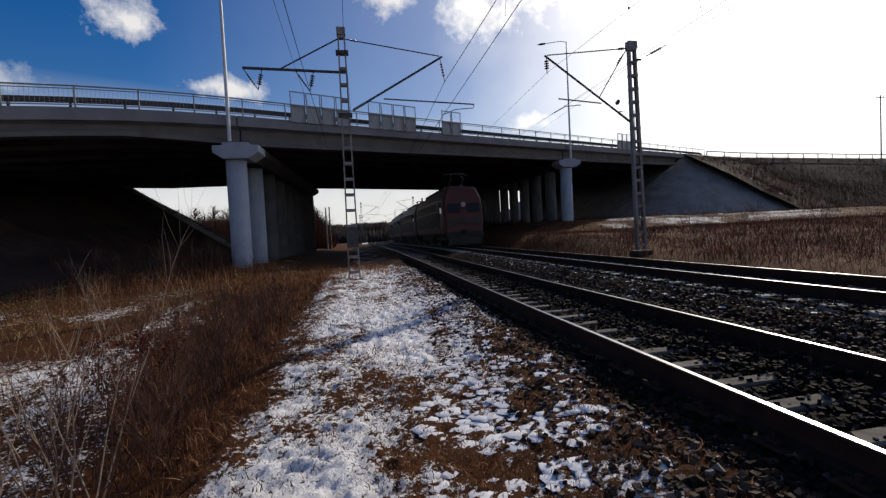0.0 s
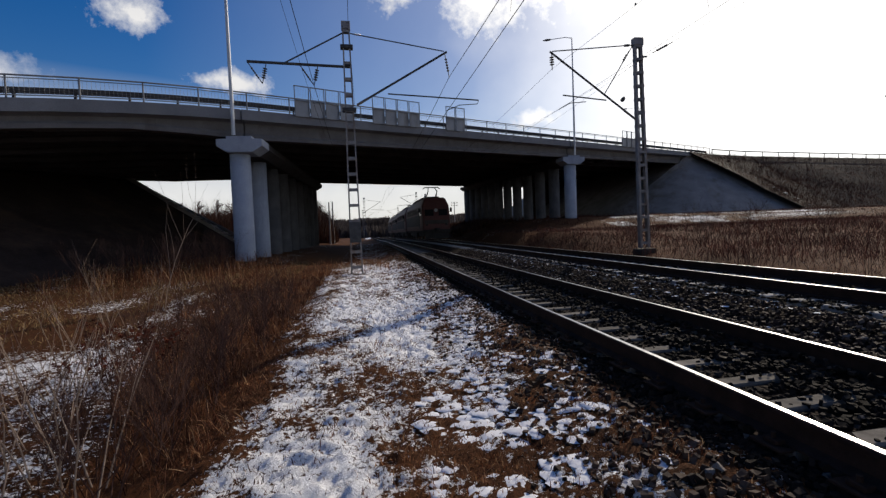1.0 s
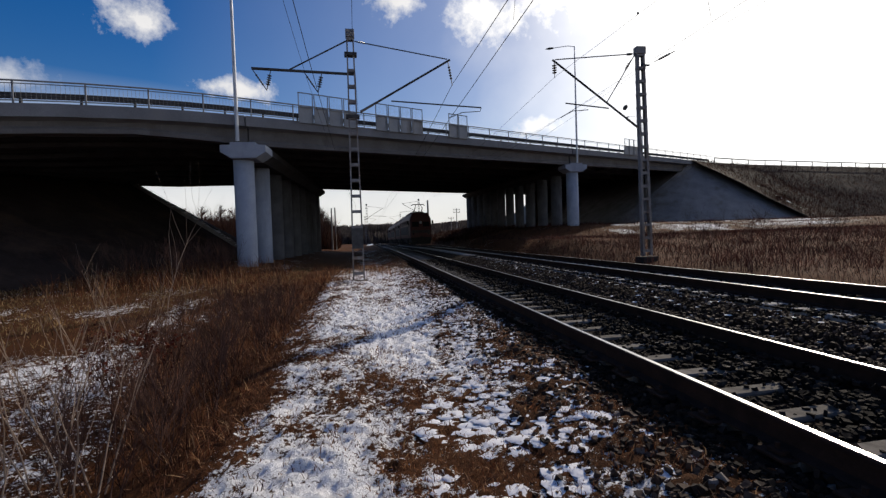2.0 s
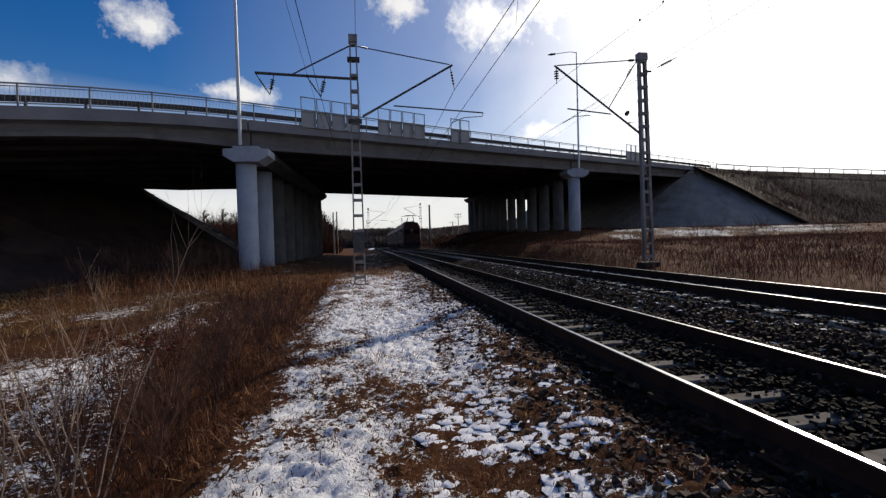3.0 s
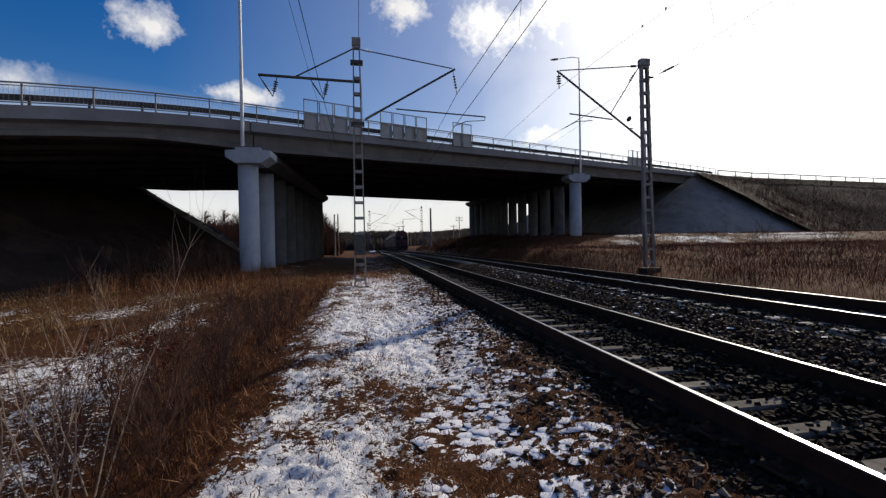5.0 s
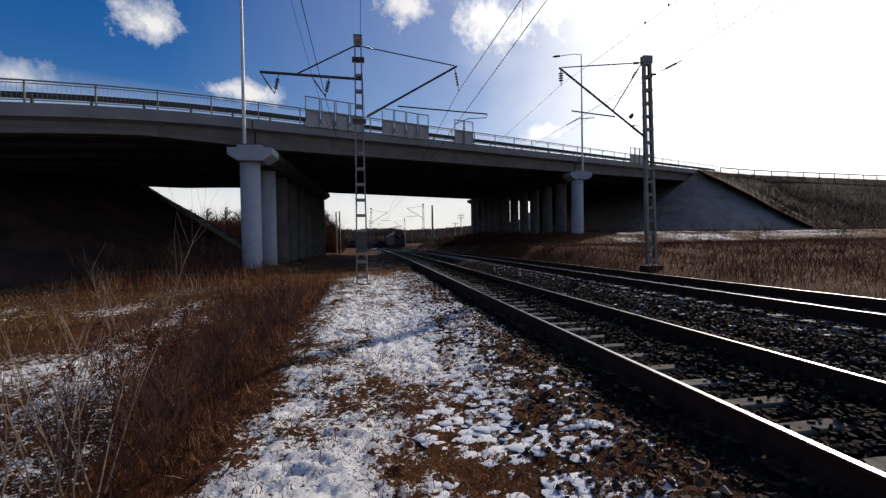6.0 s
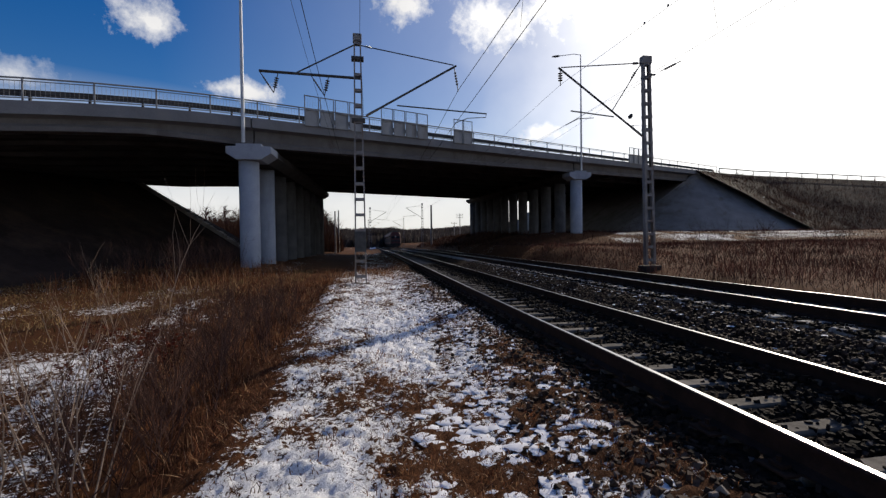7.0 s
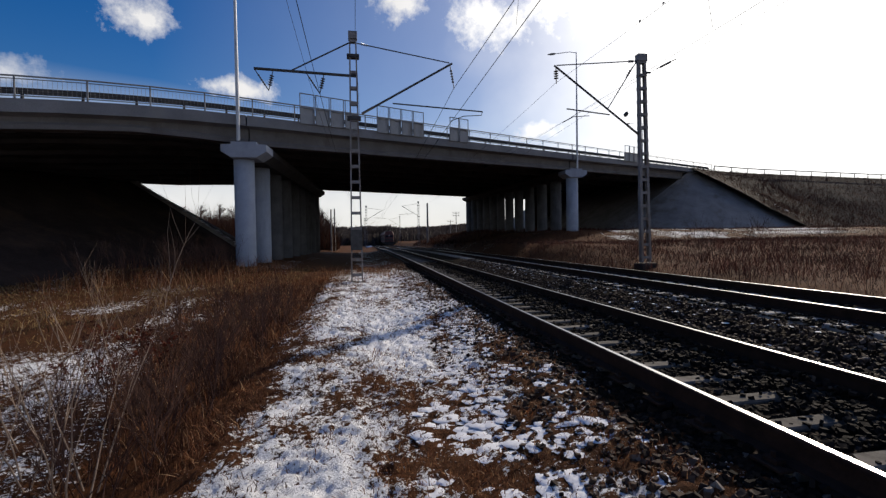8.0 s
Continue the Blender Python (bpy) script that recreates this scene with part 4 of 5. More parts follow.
def far_mast(x, y, height, side, kind):
    z = ground_z(x, y) - 0.1
    if kind == "lattice":
        m = lattice_mast(x, y, z, height, 0, "distant steel lattice catenary mast beyond the bridge", 0.5, 0.3)
    else:
        m = thing("catenary_mast", pose(x, y, z), "distant plain concrete catenary mast beyond the bridge", "mast", "catenary masts")
        part("pole", tube_bm([(0, 0, -0.5), (0, 0, height)], [0.24, 0.17], 10), M_MAST, m)
        part("cap", tube_bm([(0, 0, height - 0.02), (0, 0, height + 0.12)], [0.2, 0.12], 10), M_FITTING, m)
        return m
    part("strut", tube_bm([(0.2 * side, 0, height - 3.1), (3.7 * side, 0, height - 1.0)], 0.05, 6), M_FITTING, m)
    part("tie_rod", tube_bm([(0.2 * side, 0, height - 0.5), (3.7 * side, 0, height - 1.0)], 0.03, 6), M_FITTING, m)
    part("registration_arm", tube_bm([(1.4 * side, 0, height - 2.7), (4.4 * side, 0, height - 2.9)], 0.035, 6), M_FITTING, m)
    return m


far_mast(1.9, 103, 9.9, 1, "lattice")
far_mast(13.4, 100, 9.9, -1, "lattice")
far_mast(13.9, 90, 8.1, -1, "pole")
far_mast(2.2, 153, 9.9, 1, "lattice")
far_mast(13.8, 150, 9.9, -1, "lattice")


def utility_pole(x, y, height, arms, label):
    z = ground_z(x, y)
    m = thing("utility_pole", pose(x, y, z), label, "pole", "utility poles")
    part("pole", tube_bm([(0, 0, -0.5), (0, 0, height)], [0.13, 0.09], 8), M_MAST, m)
    for k in range(arms):
        part("cross_arm", box_bm((-0.9, -0.05, height - 0.5 - 0.7 * k), (0.9, 0.05, height - 0.4 - 0.7 * k)), M_FITTING, m)
        for s in (-0.8, 0.8):
            part("pin_insulator", tube_bm([(s, 0, height - 0.4 - 0.7 * k), (s, 0, height - 0.1 - 0.7 * k)], 0.06, 6), M_PORCELAIN, m)


utility_pole(-3.75, 66, 6.0, 0, "grey wooden pole beside the dirt road beyond the bridge")
utility_pole(-3.45, 70, 6.4, 0, "grey wooden pole beside the dirt road beyond the bridge")
utility_pole(26, 118, 7.6, 2, "distant pole with cross-arms on the bank")
utility_pole(26.5, 128, 6.5, 1, "distant pole with cross-arms on the bank")
utility_pole(96.4, 66.0, 20.4, 1, "tall pole with cross-arms on the road bank")


def street_lamp(s, w, z0, height, arm, label):
    p = deck_pt(s, w, 0)
    m = thing("street_lamp", pose(p.x, p.y, 0), label, "street lamp", "lamps on the bridge")
    top = p.z + height
    part("pole", tube_bm([(0, 0, z0), (0, 0, p.z + 2.5), (0, 0, top)], [0.10, 0.09, 0.05], 10), M_LAMP_POLE, m)
    part("arm", tube_bm([(0, 0, top - 0.05), (0.0 + arm[0] * 0.3, arm[1] * 0.3, top + 0.12), (arm[0], arm[1], top + 0.1)], 0.035, 8), M_LAMP_POLE, m)
    d = Vector((arm[0], arm[1], 0)).normalized()
    a = Vector((arm[0], arm[1], top + 0.1))
    part("lamp_head", tube_bm([a - d * 0.1, a, a + d * 0.35, a + d * 0.7], [0.04, 0.09, 0.11, 0.03], 10), M_FITTING, m)
    part("bracket", box_bm((-0.16, -0.10, p.z - 1.75), (0.16, 0.10, p.z - 1.45), 0.02), M_FITTING, m)


street_lamp(-0.28, -0.006, 6.65, 10.3, (-1.0, 1.7), "tall zinc-grey street lamp standing on the pier's crosshead")
street_lamp(32.0, -0.004, 8.1, 10.1, (-1.9, 0.9), "tall street lamp with a curved arm on the bridge's edge")
street_lamp(64.0, 0.25, 11.4, 9.6, (-1.9, 0.9), "far slender street lamp along the road")

# ---- the train ----


def loco_section(label):
    """One section of a boxy electric locomotive; its cab end faces -y. Origin on the rails under its middle."""
    L = 16.4
    t = thing("locomotive", pose(0, 0, 0), label, "locomotive", "train of coupled locomotives")
    h = L / 2
    # body: lower skirt, side, tapered cab front and chamfered roof
    prof = [(-1.50, 1.05), (-1.55, 1.5), (-1.55, 3.15), (-1.50, 3.72), (-1.16, 4.44), (-0.96, 4.56), (0.96, 4.56), (1.16, 4.44), (1.50, 3.72), (1.55, 3.15), (1.55, 1.5), (1.50, 1.05)]
    secs = []
    for y, sx, lean in ((-h, 0.90, 0.0), (-h + 0.12, 0.955, 0.0), (-h + 0.7, 1.0, 0.0), (h - 0.7, 1.0, 0), (h - 0.1, 0.97, 0), (h, 0.93, 0)):
        pts = []
        for a, b in prof:
            rake = 0.0
            if y < -h + 0.2:
                rake = max(0.0, (b - 2.3)) * 0.22
            zz = b - (0.10 if abs(y) > h - 0.05 and b > 3.5 else 0)
            pts.append((a * sx, y + rake, zz))
        secs.append(pts)
    body = part("body", loft(secs), M_LOCO, t)
    # grey band along the sides with louvres
    for sx in (-1, 1):
        part("side_band", box_bm((sx * 1.56 - 0.015, -h + 2.4, 1.55), (sx * 1.56 + 0.015, h - 0.9, 2.75), 0.004), M_LOCO_GREY, t)
        for k in range(9):
            y0 = -h + 3.2 + k * 1.32
            bm = bmesh.new()
            for j in range(6):
                add_box(bm, (sx * 1.575 - 0.02, y0, 2.95 + j * 0.11), (sx * 1.575 + 0.02, y0 + 0.9, 3.0 + j * 0.11))
            part("louvre", bm, M_LOCO_DARK, t)
        part("cab_window", box_bm((sx * 1.55 - 0.02, -h + 0.95, 2.6), (sx * 1.55 + 0.02, -h + 1.65, 3.3), 0.01), M_GLASS, t)
        part("cab_door", box_bm((sx * 1.555 - 0.015, -h + 1.8, 1.3), (sx * 1.555 + 0.015, -h + 2.3, 3.3), 0.01), M_LOCO_GREY, t)
    # front: two windscreens, headlamp, buffer beam, coupler
    for sx in (-1, 1):
        part("windscreen", box_bm((-0.46, -0.02, -0.34), (0.46, 0.02, 0.34), 0.01, Matrix.Translation((sx * 0.74, -h + 0.13, 2.95)) @ pose(0, 0, 0, -12.4)), M_GLASS, t)
        part("buffer_lamp", tube_bm([(sx * 1.05, -h - 0.05, 1.65), (sx * 1.05, -h + 0.05, 1.65)], 0.13, 12), M_GLASS, t)
    part("headlamp", tube_bm([(0, -h + 0.10, 3.2), (0, -h + 0.45, 3.2)], 0.18, 14), M_PANEL, t, "pale headlamp housing")
    for sx in (-1, 1):
        part("mirror", box_bm((sx * 1.72 - 0.12, -h + 0.55, 3.0), (sx * 1.72 + 0.12, -h + 0.62, 3.45), 0.015), M_LOCO_DARK, t)
    part("front_band", box_bm((-1.30, -h - 0.02, 1.75), (1.30, -h + 0.02, 2.15), 0.01), M_LOCO_GREY, t)
    part("buffer_beam", box_bm((-1.45, -h - 0.12, 0.75), (1.45, -h + 0.3, 1.15), 0.03), M_LOCO_DARK, t)
    part("plough", loft([[(-1.35, -h - 0.1, 0.75), (1.35, -h - 0.1, 0.75), (1.35, -h + 0.2, 0.75), (-1.35, -h + 0.2, 0.75)], [(-1.2, -h - 0.35, 0.2), (1.2, -h - 0.35, 0.2), (1.2, -h - 0.2, 0.2), (-1.2, -h - 0.2, 0.2)]]), M_LOCO_DARK, t)
    for e in (-1, 1):
        part("coupler", box_bm((-0.2, e * (h + 0.3) - 0.35, 0.95), (0.2, e * (h + 0.3) + 0.35, 1.3), 0.05), M_LOCO_DARK, t)
    part("underframe", box_bm((-1.35, -h + 0.3, 0.85), (1.35, h - 0.2, 1.1), 0.02), M_LOCO_DARK, t)
    part("equipment_box", box_bm((-1.3, -1.4, 0.35), (1.3, 1.4, 0.86), 0.05), M_LOCO_DARK, t)
    for yb in (-4.3, 4.3):
        b = part("bogie", box_bm((-1.15, yb - 2.3, 0.45), (1.15, yb + 2.3, 0.80), 0.06), M_LOCO_DARK, t)
        for dy in (-1.5, 1.5):
            for sx in (-1, 1):
                part("wheel", tube_bm([(sx * 0.72, yb + dy, 0.625), (sx * 0.86, yb + dy, 0.625)], 0.62, 20), M_LOCO_DARK, b)
    # roof: walkway, resistor boxes, insulators
    for y0, ln in ((-3.6, 2.2), (-0.6, 2.4), (2.6, 2.6)):
        part("roof_box", box_bm((-0.85, y0, 4.53), (0.85, y0 + ln, 4.88), 0.08), M_LOCO_DARK, t)
    for k in range(7):
        y0 = -5.5 + k * 1.9
        part("roof_insulator", tube_bm([(0.5 - (k % 2), y0, 4.50), (0.5 - (k % 2), y0, 5.05)], [0.13, 0.07], 8), M_PORCELAIN, t)
    return t


def pantograph(t, y, up):
    p = part("pantograph", box_bm((-0.7, y - 0.6, 4.55), (0.7, y + 0.6, 4.78), 0.01), M_FITTING, t)
    zk, zt = (5.35, 5.82) if up else (4.92, 5.0)
    for sx in (-1, 1):
        part("lower_arm", tube_bm([(sx * 0.55, y + 0.5, 4.76), (sx * 0.5, y - 0.75, zk)], 0.06, 6), M_FITTING, p)
        part("upper_arm", tube_bm([(sx * 0.5, y - 0.75, zk), (sx * 0.35, y + 0.1, zt)], 0.05, 6), M_FITTING, p)
    part("pan_head", tube_bm([(-0.98, y + 0.1, zt - 0.14), (-0.75, y + 0.1, zt + 0.02), (0.75, y + 0.1, zt + 0.02), (0.98, y + 0.1, zt - 0.14)], 0.06, 6), M_FITTING, p)


TRAIN = []
for i in range(4):
    t = loco_section("dark red and grey electric locomotive section, running away under the bridge")
    pantograph(t, -5.6, i in (0,))
    TRAIN.append(t)


def on_track(y):
    """Pose on the second track at distance y along the line."""
    x = track_x(C2, y)
    x2 = track_x(C2, y + 1.0)
    return pose(x, y, R2 + grade(y), 0, 0, -math.degrees(math.atan2(x2 - x, 1.0)))


# ---- loose stone, grass, brush and trees ----


def stone_field(name, pts, sizes, mat, label):
    """Many small angular stones in one mesh; each is a jittered, squashed box."""
    n = len(pts)
    cube = np.array([[-1, -1, -1], [1, -1, -1], [1, 1, -1], [-1, 1, -1], [-1, -1, 1], [1, -1, 1], [1, 1, 1], [-1, 1, 1]], float) * 0.5
    v = cube[None] * (1 + RND.uniform(-0.35, 0.35, (n, 8, 3)))
    v *= RND.uniform(0.6, 1.25, (n, 1, 3)) * np.asarray(sizes)[:, None, None]
    a = RND.uniform(0, 2 * np.pi, n)
    b = RND.uniform(-0.7, 0.7, n)
    ca, sa, cb, sb = np.cos(a), np.sin(a), np.cos(b), np.sin(b)
    y = v[..., 1] * cb[:, None] - v[..., 2] * sb[:, None]
    z = v[..., 1] * sb[:, None] + v[..., 2] * cb[:, None]
    x = v[..., 0] * ca[:, None] - y * sa[:, None]
    y = v[..., 0] * sa[:, None] + y * ca[:, None]
    verts = (np.stack([x, y, z], -1) + np.asarray(pts)[:, None]).reshape(-1, 3)
    quad = np.array([[0, 3, 2, 1], [4, 5, 6, 7], [0, 1, 5, 4], [1, 2, 6, 5], [2, 3, 7, 6], [3, 0, 4, 7]])
    faces = (quad[None] + 8 * np.arange(n)[:, None, None]).reshape(-1, 4)
    ob = mesh_ob(name, raw_mesh(name, verts.tolist(), faces.tolist()), mat)
    return tagged(ob, label, "stones", kind="stuff")


def bed_z(x, y):
    """Height of the ballast surface, or of the ground beside it."""
    u = x - bend(y)
    best = ground_z(x, y)
    for c, r, dl, dr in ((C1, R1, 0.0, 0.12), (C2, R2, 0.12, 0.25)):
        a = u - c
        t = r - 0.215
        if abs(a) < 2.75:
            drop = (dl if a < 0 else dr) - 0.25
            if c == C1 and a < -0.9:
                if a > -1.3:
                    best = max(best, t - 0.02 - (t - 0.02) * min(1.0, max(0.0, (-a - 0.96) / 0.31)) + grade(y))
                continue
            h = t - 0.045 if abs(a) < 0.62 else t + (0.02 if c == C1 or a > 0 else -0.04) if abs(a) < 1.62 else t + (drop - t) * (abs(a) - 1.62) / 1.13
            best = max(best, h + grade(y))
    return best


near_rail, loose, edge = ([], []), ([], []), ([], [])
for k in range(62000):
    y = 1.2 + 26 * RND.random() ** 1.8
    u = RND.uniform(0.75, 9.9)
    if u < 2.1 and RND.random() > (u - 0.9) * 0.62:
        continue
    d1, d2 = abs(u - C1), abs(u - C2)
    if min(abs(d1 - 0.795), abs(d2 - 0.795)) < 0.085:
        continue
    ph = (y + 1.0) % 0.545 / 0.545
    on_sleeper = ph > 0.76 or ph < 0.24
    heap = 0.0
    if d2 < 0.7 and on_sleeper and RND.random() < 0.5:
        continue
    if d1 < 0.7:
        # the middle of each sleeper shows, its ends lie under heaped stone
        if on_sleeper and -0.62 < u - C1 < 0.08 + 0.12 * math.sin(7.3 * int((y + 1.13) / 0.545)) and RND.random() < 0.9:
            continue
        heap = 0.0555 * smooth_step(-0.1, 0.35, u - C1) + (0.02 if on_sleeper else 0.0)
    if 6.2 < u < 6.8:
        if on_sleeper and RND.random() < 0.30:
            continue
        heap = 0.055
    x = u + bend(y)
    kind = edge if u < 2.12 else near_rail if min(d1, d2) < 1.45 else loose
    sz = (RND.uniform(0.015, 0.045) if kind is edge else RND.uniform(0.02, 0.048))
    kind[0].append((x, y, bed_z(x, y) + sz * 0.15 + heap))
    kind[1].append(sz)
stone_field("oily_ballast_stones", *near_rail, M_OILY_SHADED, "oil-blackened ballast stones beside the rails")
stone_field("ballast_stones", *loose, M_STONES, "loose grey-brown ballast stones between the tracks")
stone_field("shoulder_stones", *edge, M_STONES, "small brown stones at the foot of the ballast")

# snow lumps among the stones and on the path
def snow_build(nt, b):
    f = noise_tex(nt, 30, 4, 0.6)
    nt.links.new(ramp_node(nt, f, [(0.3, (0.72, 0.72, 0.75)), (0.7, SNOW)]), b.inputs["Base Color"])
    b.inputs["Roughness"].default_value = 0.8
    b.inputs["Specular IOR Level"].default_value = 0.15
    bumped(nt, b, f, 0.5, 0.01)


M_SNOW = material("old_snow", snow_build)


def snow_lumps(name, spots, label):
    """Flat, ragged pads of old snow."""
    verts, faces = [], []
    for x, y, z, r in spots:
        n = 11
        base = len(verts)
        ph = RND.uniform(0, 6.28)
        st = RND.uniform(0.55, 1.0)
        for ring, (q, h) in enumerate(((1.0, -0.02), (0.78, 0.22), (0.4, 0.34))):
            for k in range(n):
                a = 2 * math.pi * k / n
                rr = r * q * (1 + 0.45 * noise.noise(Vector((math.cos(a) * 1.6 + x * 9, math.sin(a) * 1.6 + y * 9, ph))) + RND.uniform(-0.12, 0.12))
                verts.append((x + rr * math.cos(a), y + st * rr * math.sin(a), z + h * r * 0.3 + RND.uniform(-0.004, 0.004)))
        verts.append((x, y, z + 0.36 * r * 0.3))
        for ring in range(2):
            for k in range(n):
                a, b = base + ring * n + k, base + ring * n + (k + 1) % n
                faces.append((a, b, b + n, a + n))
        for k in range(n):
            faces.append((base + 2 * n + k, base + 2 * n + (k + 1) % n, base + 3 * n))
    ob = mesh_ob(name, raw_mesh(name, verts, faces), M_SNOW, smooth=True)
    return tagged(ob, label, "snow", kind="stuff")


spots = []
for k in range(4300):
    y = 2.0 + 18 * RND.random() ** 1.6
    u = RND.normal(1.3, 0.55)
    if not 0.4 < u < 2.15:
        continue
    x = u + bend(y)
    if noise.noise(Vector((x * 2.2, y * 1.6, 4.0))) < -0.06:
        continue
    spots.append((x, y, bed_z(x, y) - 0.004, 0.015 + 0.10 * RND.random() ** 2.0))
for k in range(420):                        # crusts between the tracks, by the second track's sleepers
    y = 3.5 + 18 * RND.random()
    u = RND.normal(6.2, 0.22) if k % 2 else RND.uniform(4.9, 6.6)
    x = u + bend(y)
    spots.append((x, y, bed_z(x, y) + 0.0, 0.02 + 0.06 * RND.random() ** 2))
snow_lumps("snow_patches", spots, "ragged pads of old snow among the track-side stones")


def blades(name, bases, heights, widths, lean, mat, label, category, curl=0.35):
    """Grass blades or dry stalks, bent and tapering, in one mesh."""
    b = np.asarray(bases, float)
    n = len(b)
    h, w = np.asarray(heights, float), np.asarray(widths, float)
    a = RND.uniform(0, 2 * np.pi, n)
    side = np.stack([np.cos(a), np.sin(a), np.zeros(n)], 1)
    la = RND.uniform(0, 2 * np.pi, n)
    ln = np.abs(RND.normal(0, lean, n))
    d = np.stack([np.cos(la) * ln, np.sin(la) * ln, np.ones(n)], 1)
    d /= np.linalg.norm(d, axis=1)[:, None]
    out = np.stack([np.cos(la), np.sin(la), -0.25 * np.ones(n)], 1)
    mid = b + d * (h * 0.55)[:, None]
    tip = b + d * (h * 0.95)[:, None] + out * (h * curl * RND.uniform(0, 1, n))[:, None]
    v = np.stack([b - side * w[:, None], b + side * w[:, None], mid + side * (w * 0.7)[:, None], mid - side * (w * 0.7)[:, None], tip], 1).reshape(-1, 3)
    i = 5 * np.arange(n)[:, None]
    quads = (i + np.array([[0, 1, 2, 3]])).tolist()
    tris = (i + np.array([[3, 2, 4]])).tolist()
    ob = mesh_ob(name, raw_mesh(name, v.tolist(), quads + tris), mat)
    return tagged(ob, label, category, kind="stuff")


def scatter(n, xr, yr, keep, ypow=1.0):
    out = []
    while n > 0:
        n -= 1
        y = yr[0] + (yr[1] - yr[0]) * RND.random() ** ypow
        x = RND.uniform(*xr)
        if RND.random() < keep(x, y):
            out.append((x, y))
    return out


def clump(x, y, f, seed):
    return max(0.0, min(1.0, 0.5 + 1.6 * noise.noise(Vector((x * f, y * f, seed)))))


# tussocks along the left edge of the path
p = scatter(60000, (-4.6, -0.35), (2.2, 20), lambda x, y: (0.10 + 0.90 * clump(x, y, 2.0, 3.0) * (0.3 + 0.7 * clump(x, y, 0.8, 5.0))) * (0.35 + 0.65 * smooth_step(-1.1, -1.5, x)) * smooth_step(-0.8 - 0.45 * smooth_step(5.5, 9.5, y), -1.35 - 0.35 * smooth_step(5, 9, y), x - bend(y) * 0.7 + 0.35 * noise.noise(Vector((x * 0.6, y * 0.9, 7.0)))) * (1 - 0.85 * smooth_step(0.0, -0.6, x + 1.7 + 0.32 * (y - 3.3))), 1.5)
hs = [(0.07 + 0.30 * RND.random() ** 2 * clump(x, y, 2.0, 3.0)) * (0.55 + 0.75 * smooth_step(-0.6, -1.8, x)) for x, y in p]
blades("dry_grass", [(x, y, ground_z(x, y) - 0.02) for x, y in p], hs, [0.0020 + 0.0004 * y for x, y in p], 1.3, M_GRASS, "thick tussocks of dry brown grass beside the path", "grass")
# red-brown weeds through it
p = scatter(6500, (-5.5, -1.0), (2.4, 17), lambda x, y: 0.7 * clump(x, y, 0.8, 8.0) * smooth_step(-1.1, -1.6, x) * (1 - 0.9 * smooth_step(0.0, -0.5, x + 1.6 + 0.25 * (y - 3.3))), 1.4)
blades("brown_weeds", [(x, y, ground_z(x, y) - 0.02) for x, y in p], [0.2 + 0.4 * RND.random() ** 1.5 for _ in p], [0.002 + 0.0004 * y for x, y in p], 0.5, M_BRUSH, "tall red-brown withered weeds", "weeds", 0.2)
# low grass on the path and over the field
p = scatter(90000, (-1.4, 2.15), (1.9, 20), lambda x, y: (0.12 + 0.8 * clump(x, y, 1.6, 12.0)) * (1 - 0.8 * snow_amount(x, y)), 1.7)
blades("path_grass", [(x, y, ground_z(x, y) - 0.005) for x, y in p], [0.02 + 0.06 * RND.random() ** 1.5 for _ in p], [0.002 + 0.0005 * y for x, y in p], 1.1, M_GRASS, "short flattened dry grass on the path", "grass", 0.5)
p = scatter(60000, (-22, -2.5), (6, 26), lambda x, y: (0.35 + 0.65 * clump(x, y, 0.5, 15.0) ** 2) * (0.25 + 0.75 * smooth_step(9, 14, y)) * (1 - 0.8 * snow_amount(x, y)))
blades("field_grass", [(x, y, ground_z(x, y) - 0.02) for x, y in p], [0.05 + 0.13 * RND.random() for _ in p], [0.004 + 0.0006 * y for x, y in p], 0.8, M_LAWN, "low dry grass on the field before the bridge", "grass")
# brush beyond the second track
p = scatter(290000, (10.2, 72), (7, 50), lambda x, y: (0.40 + 0.60 * clump(x, y, 0.35, 21.0)) * smooth_step(10.0, 11.6, x - bend(y)) * (1 - 0.75 * smooth_step(30, 35, y)))
blades("track_side_brush", [(x, y, ground_z(x, y) - 0.03) for x, y in p], [0.08 + (0.25 + 0.75 * clump(x, y, 0.5, 41.0)) * (1 - 0.55 * smooth_step(17, 26, y)) * RND.random() ** 1.8 for x, y in p], [0.003 + 0.0004 * y for x, y in p], 0.7, M_RED_BRUSH, "red-brown dry brush beyond the second track", "brush")
# grass at the foot of the left pier and on the bank past it
p = scatter(8000, (-12, 2.2), (18, 27), lambda x, y: clump(x, y, 0.6, 25.0) * (1 - smooth_step(0.8, 2.2, x - bend(y))))
blades("pier_grass", [(x, y, ground_z(x, y) - 0.02) for x, y in p], [(0.12 + 0.35 * RND.random()) * (1 + 1.2 * smooth_step(-3.0, -5.0, x)) for x, y in p], [0.008] * len(p), 0.5, M_GRASS, "dry grass round the foot of the pier", "grass")


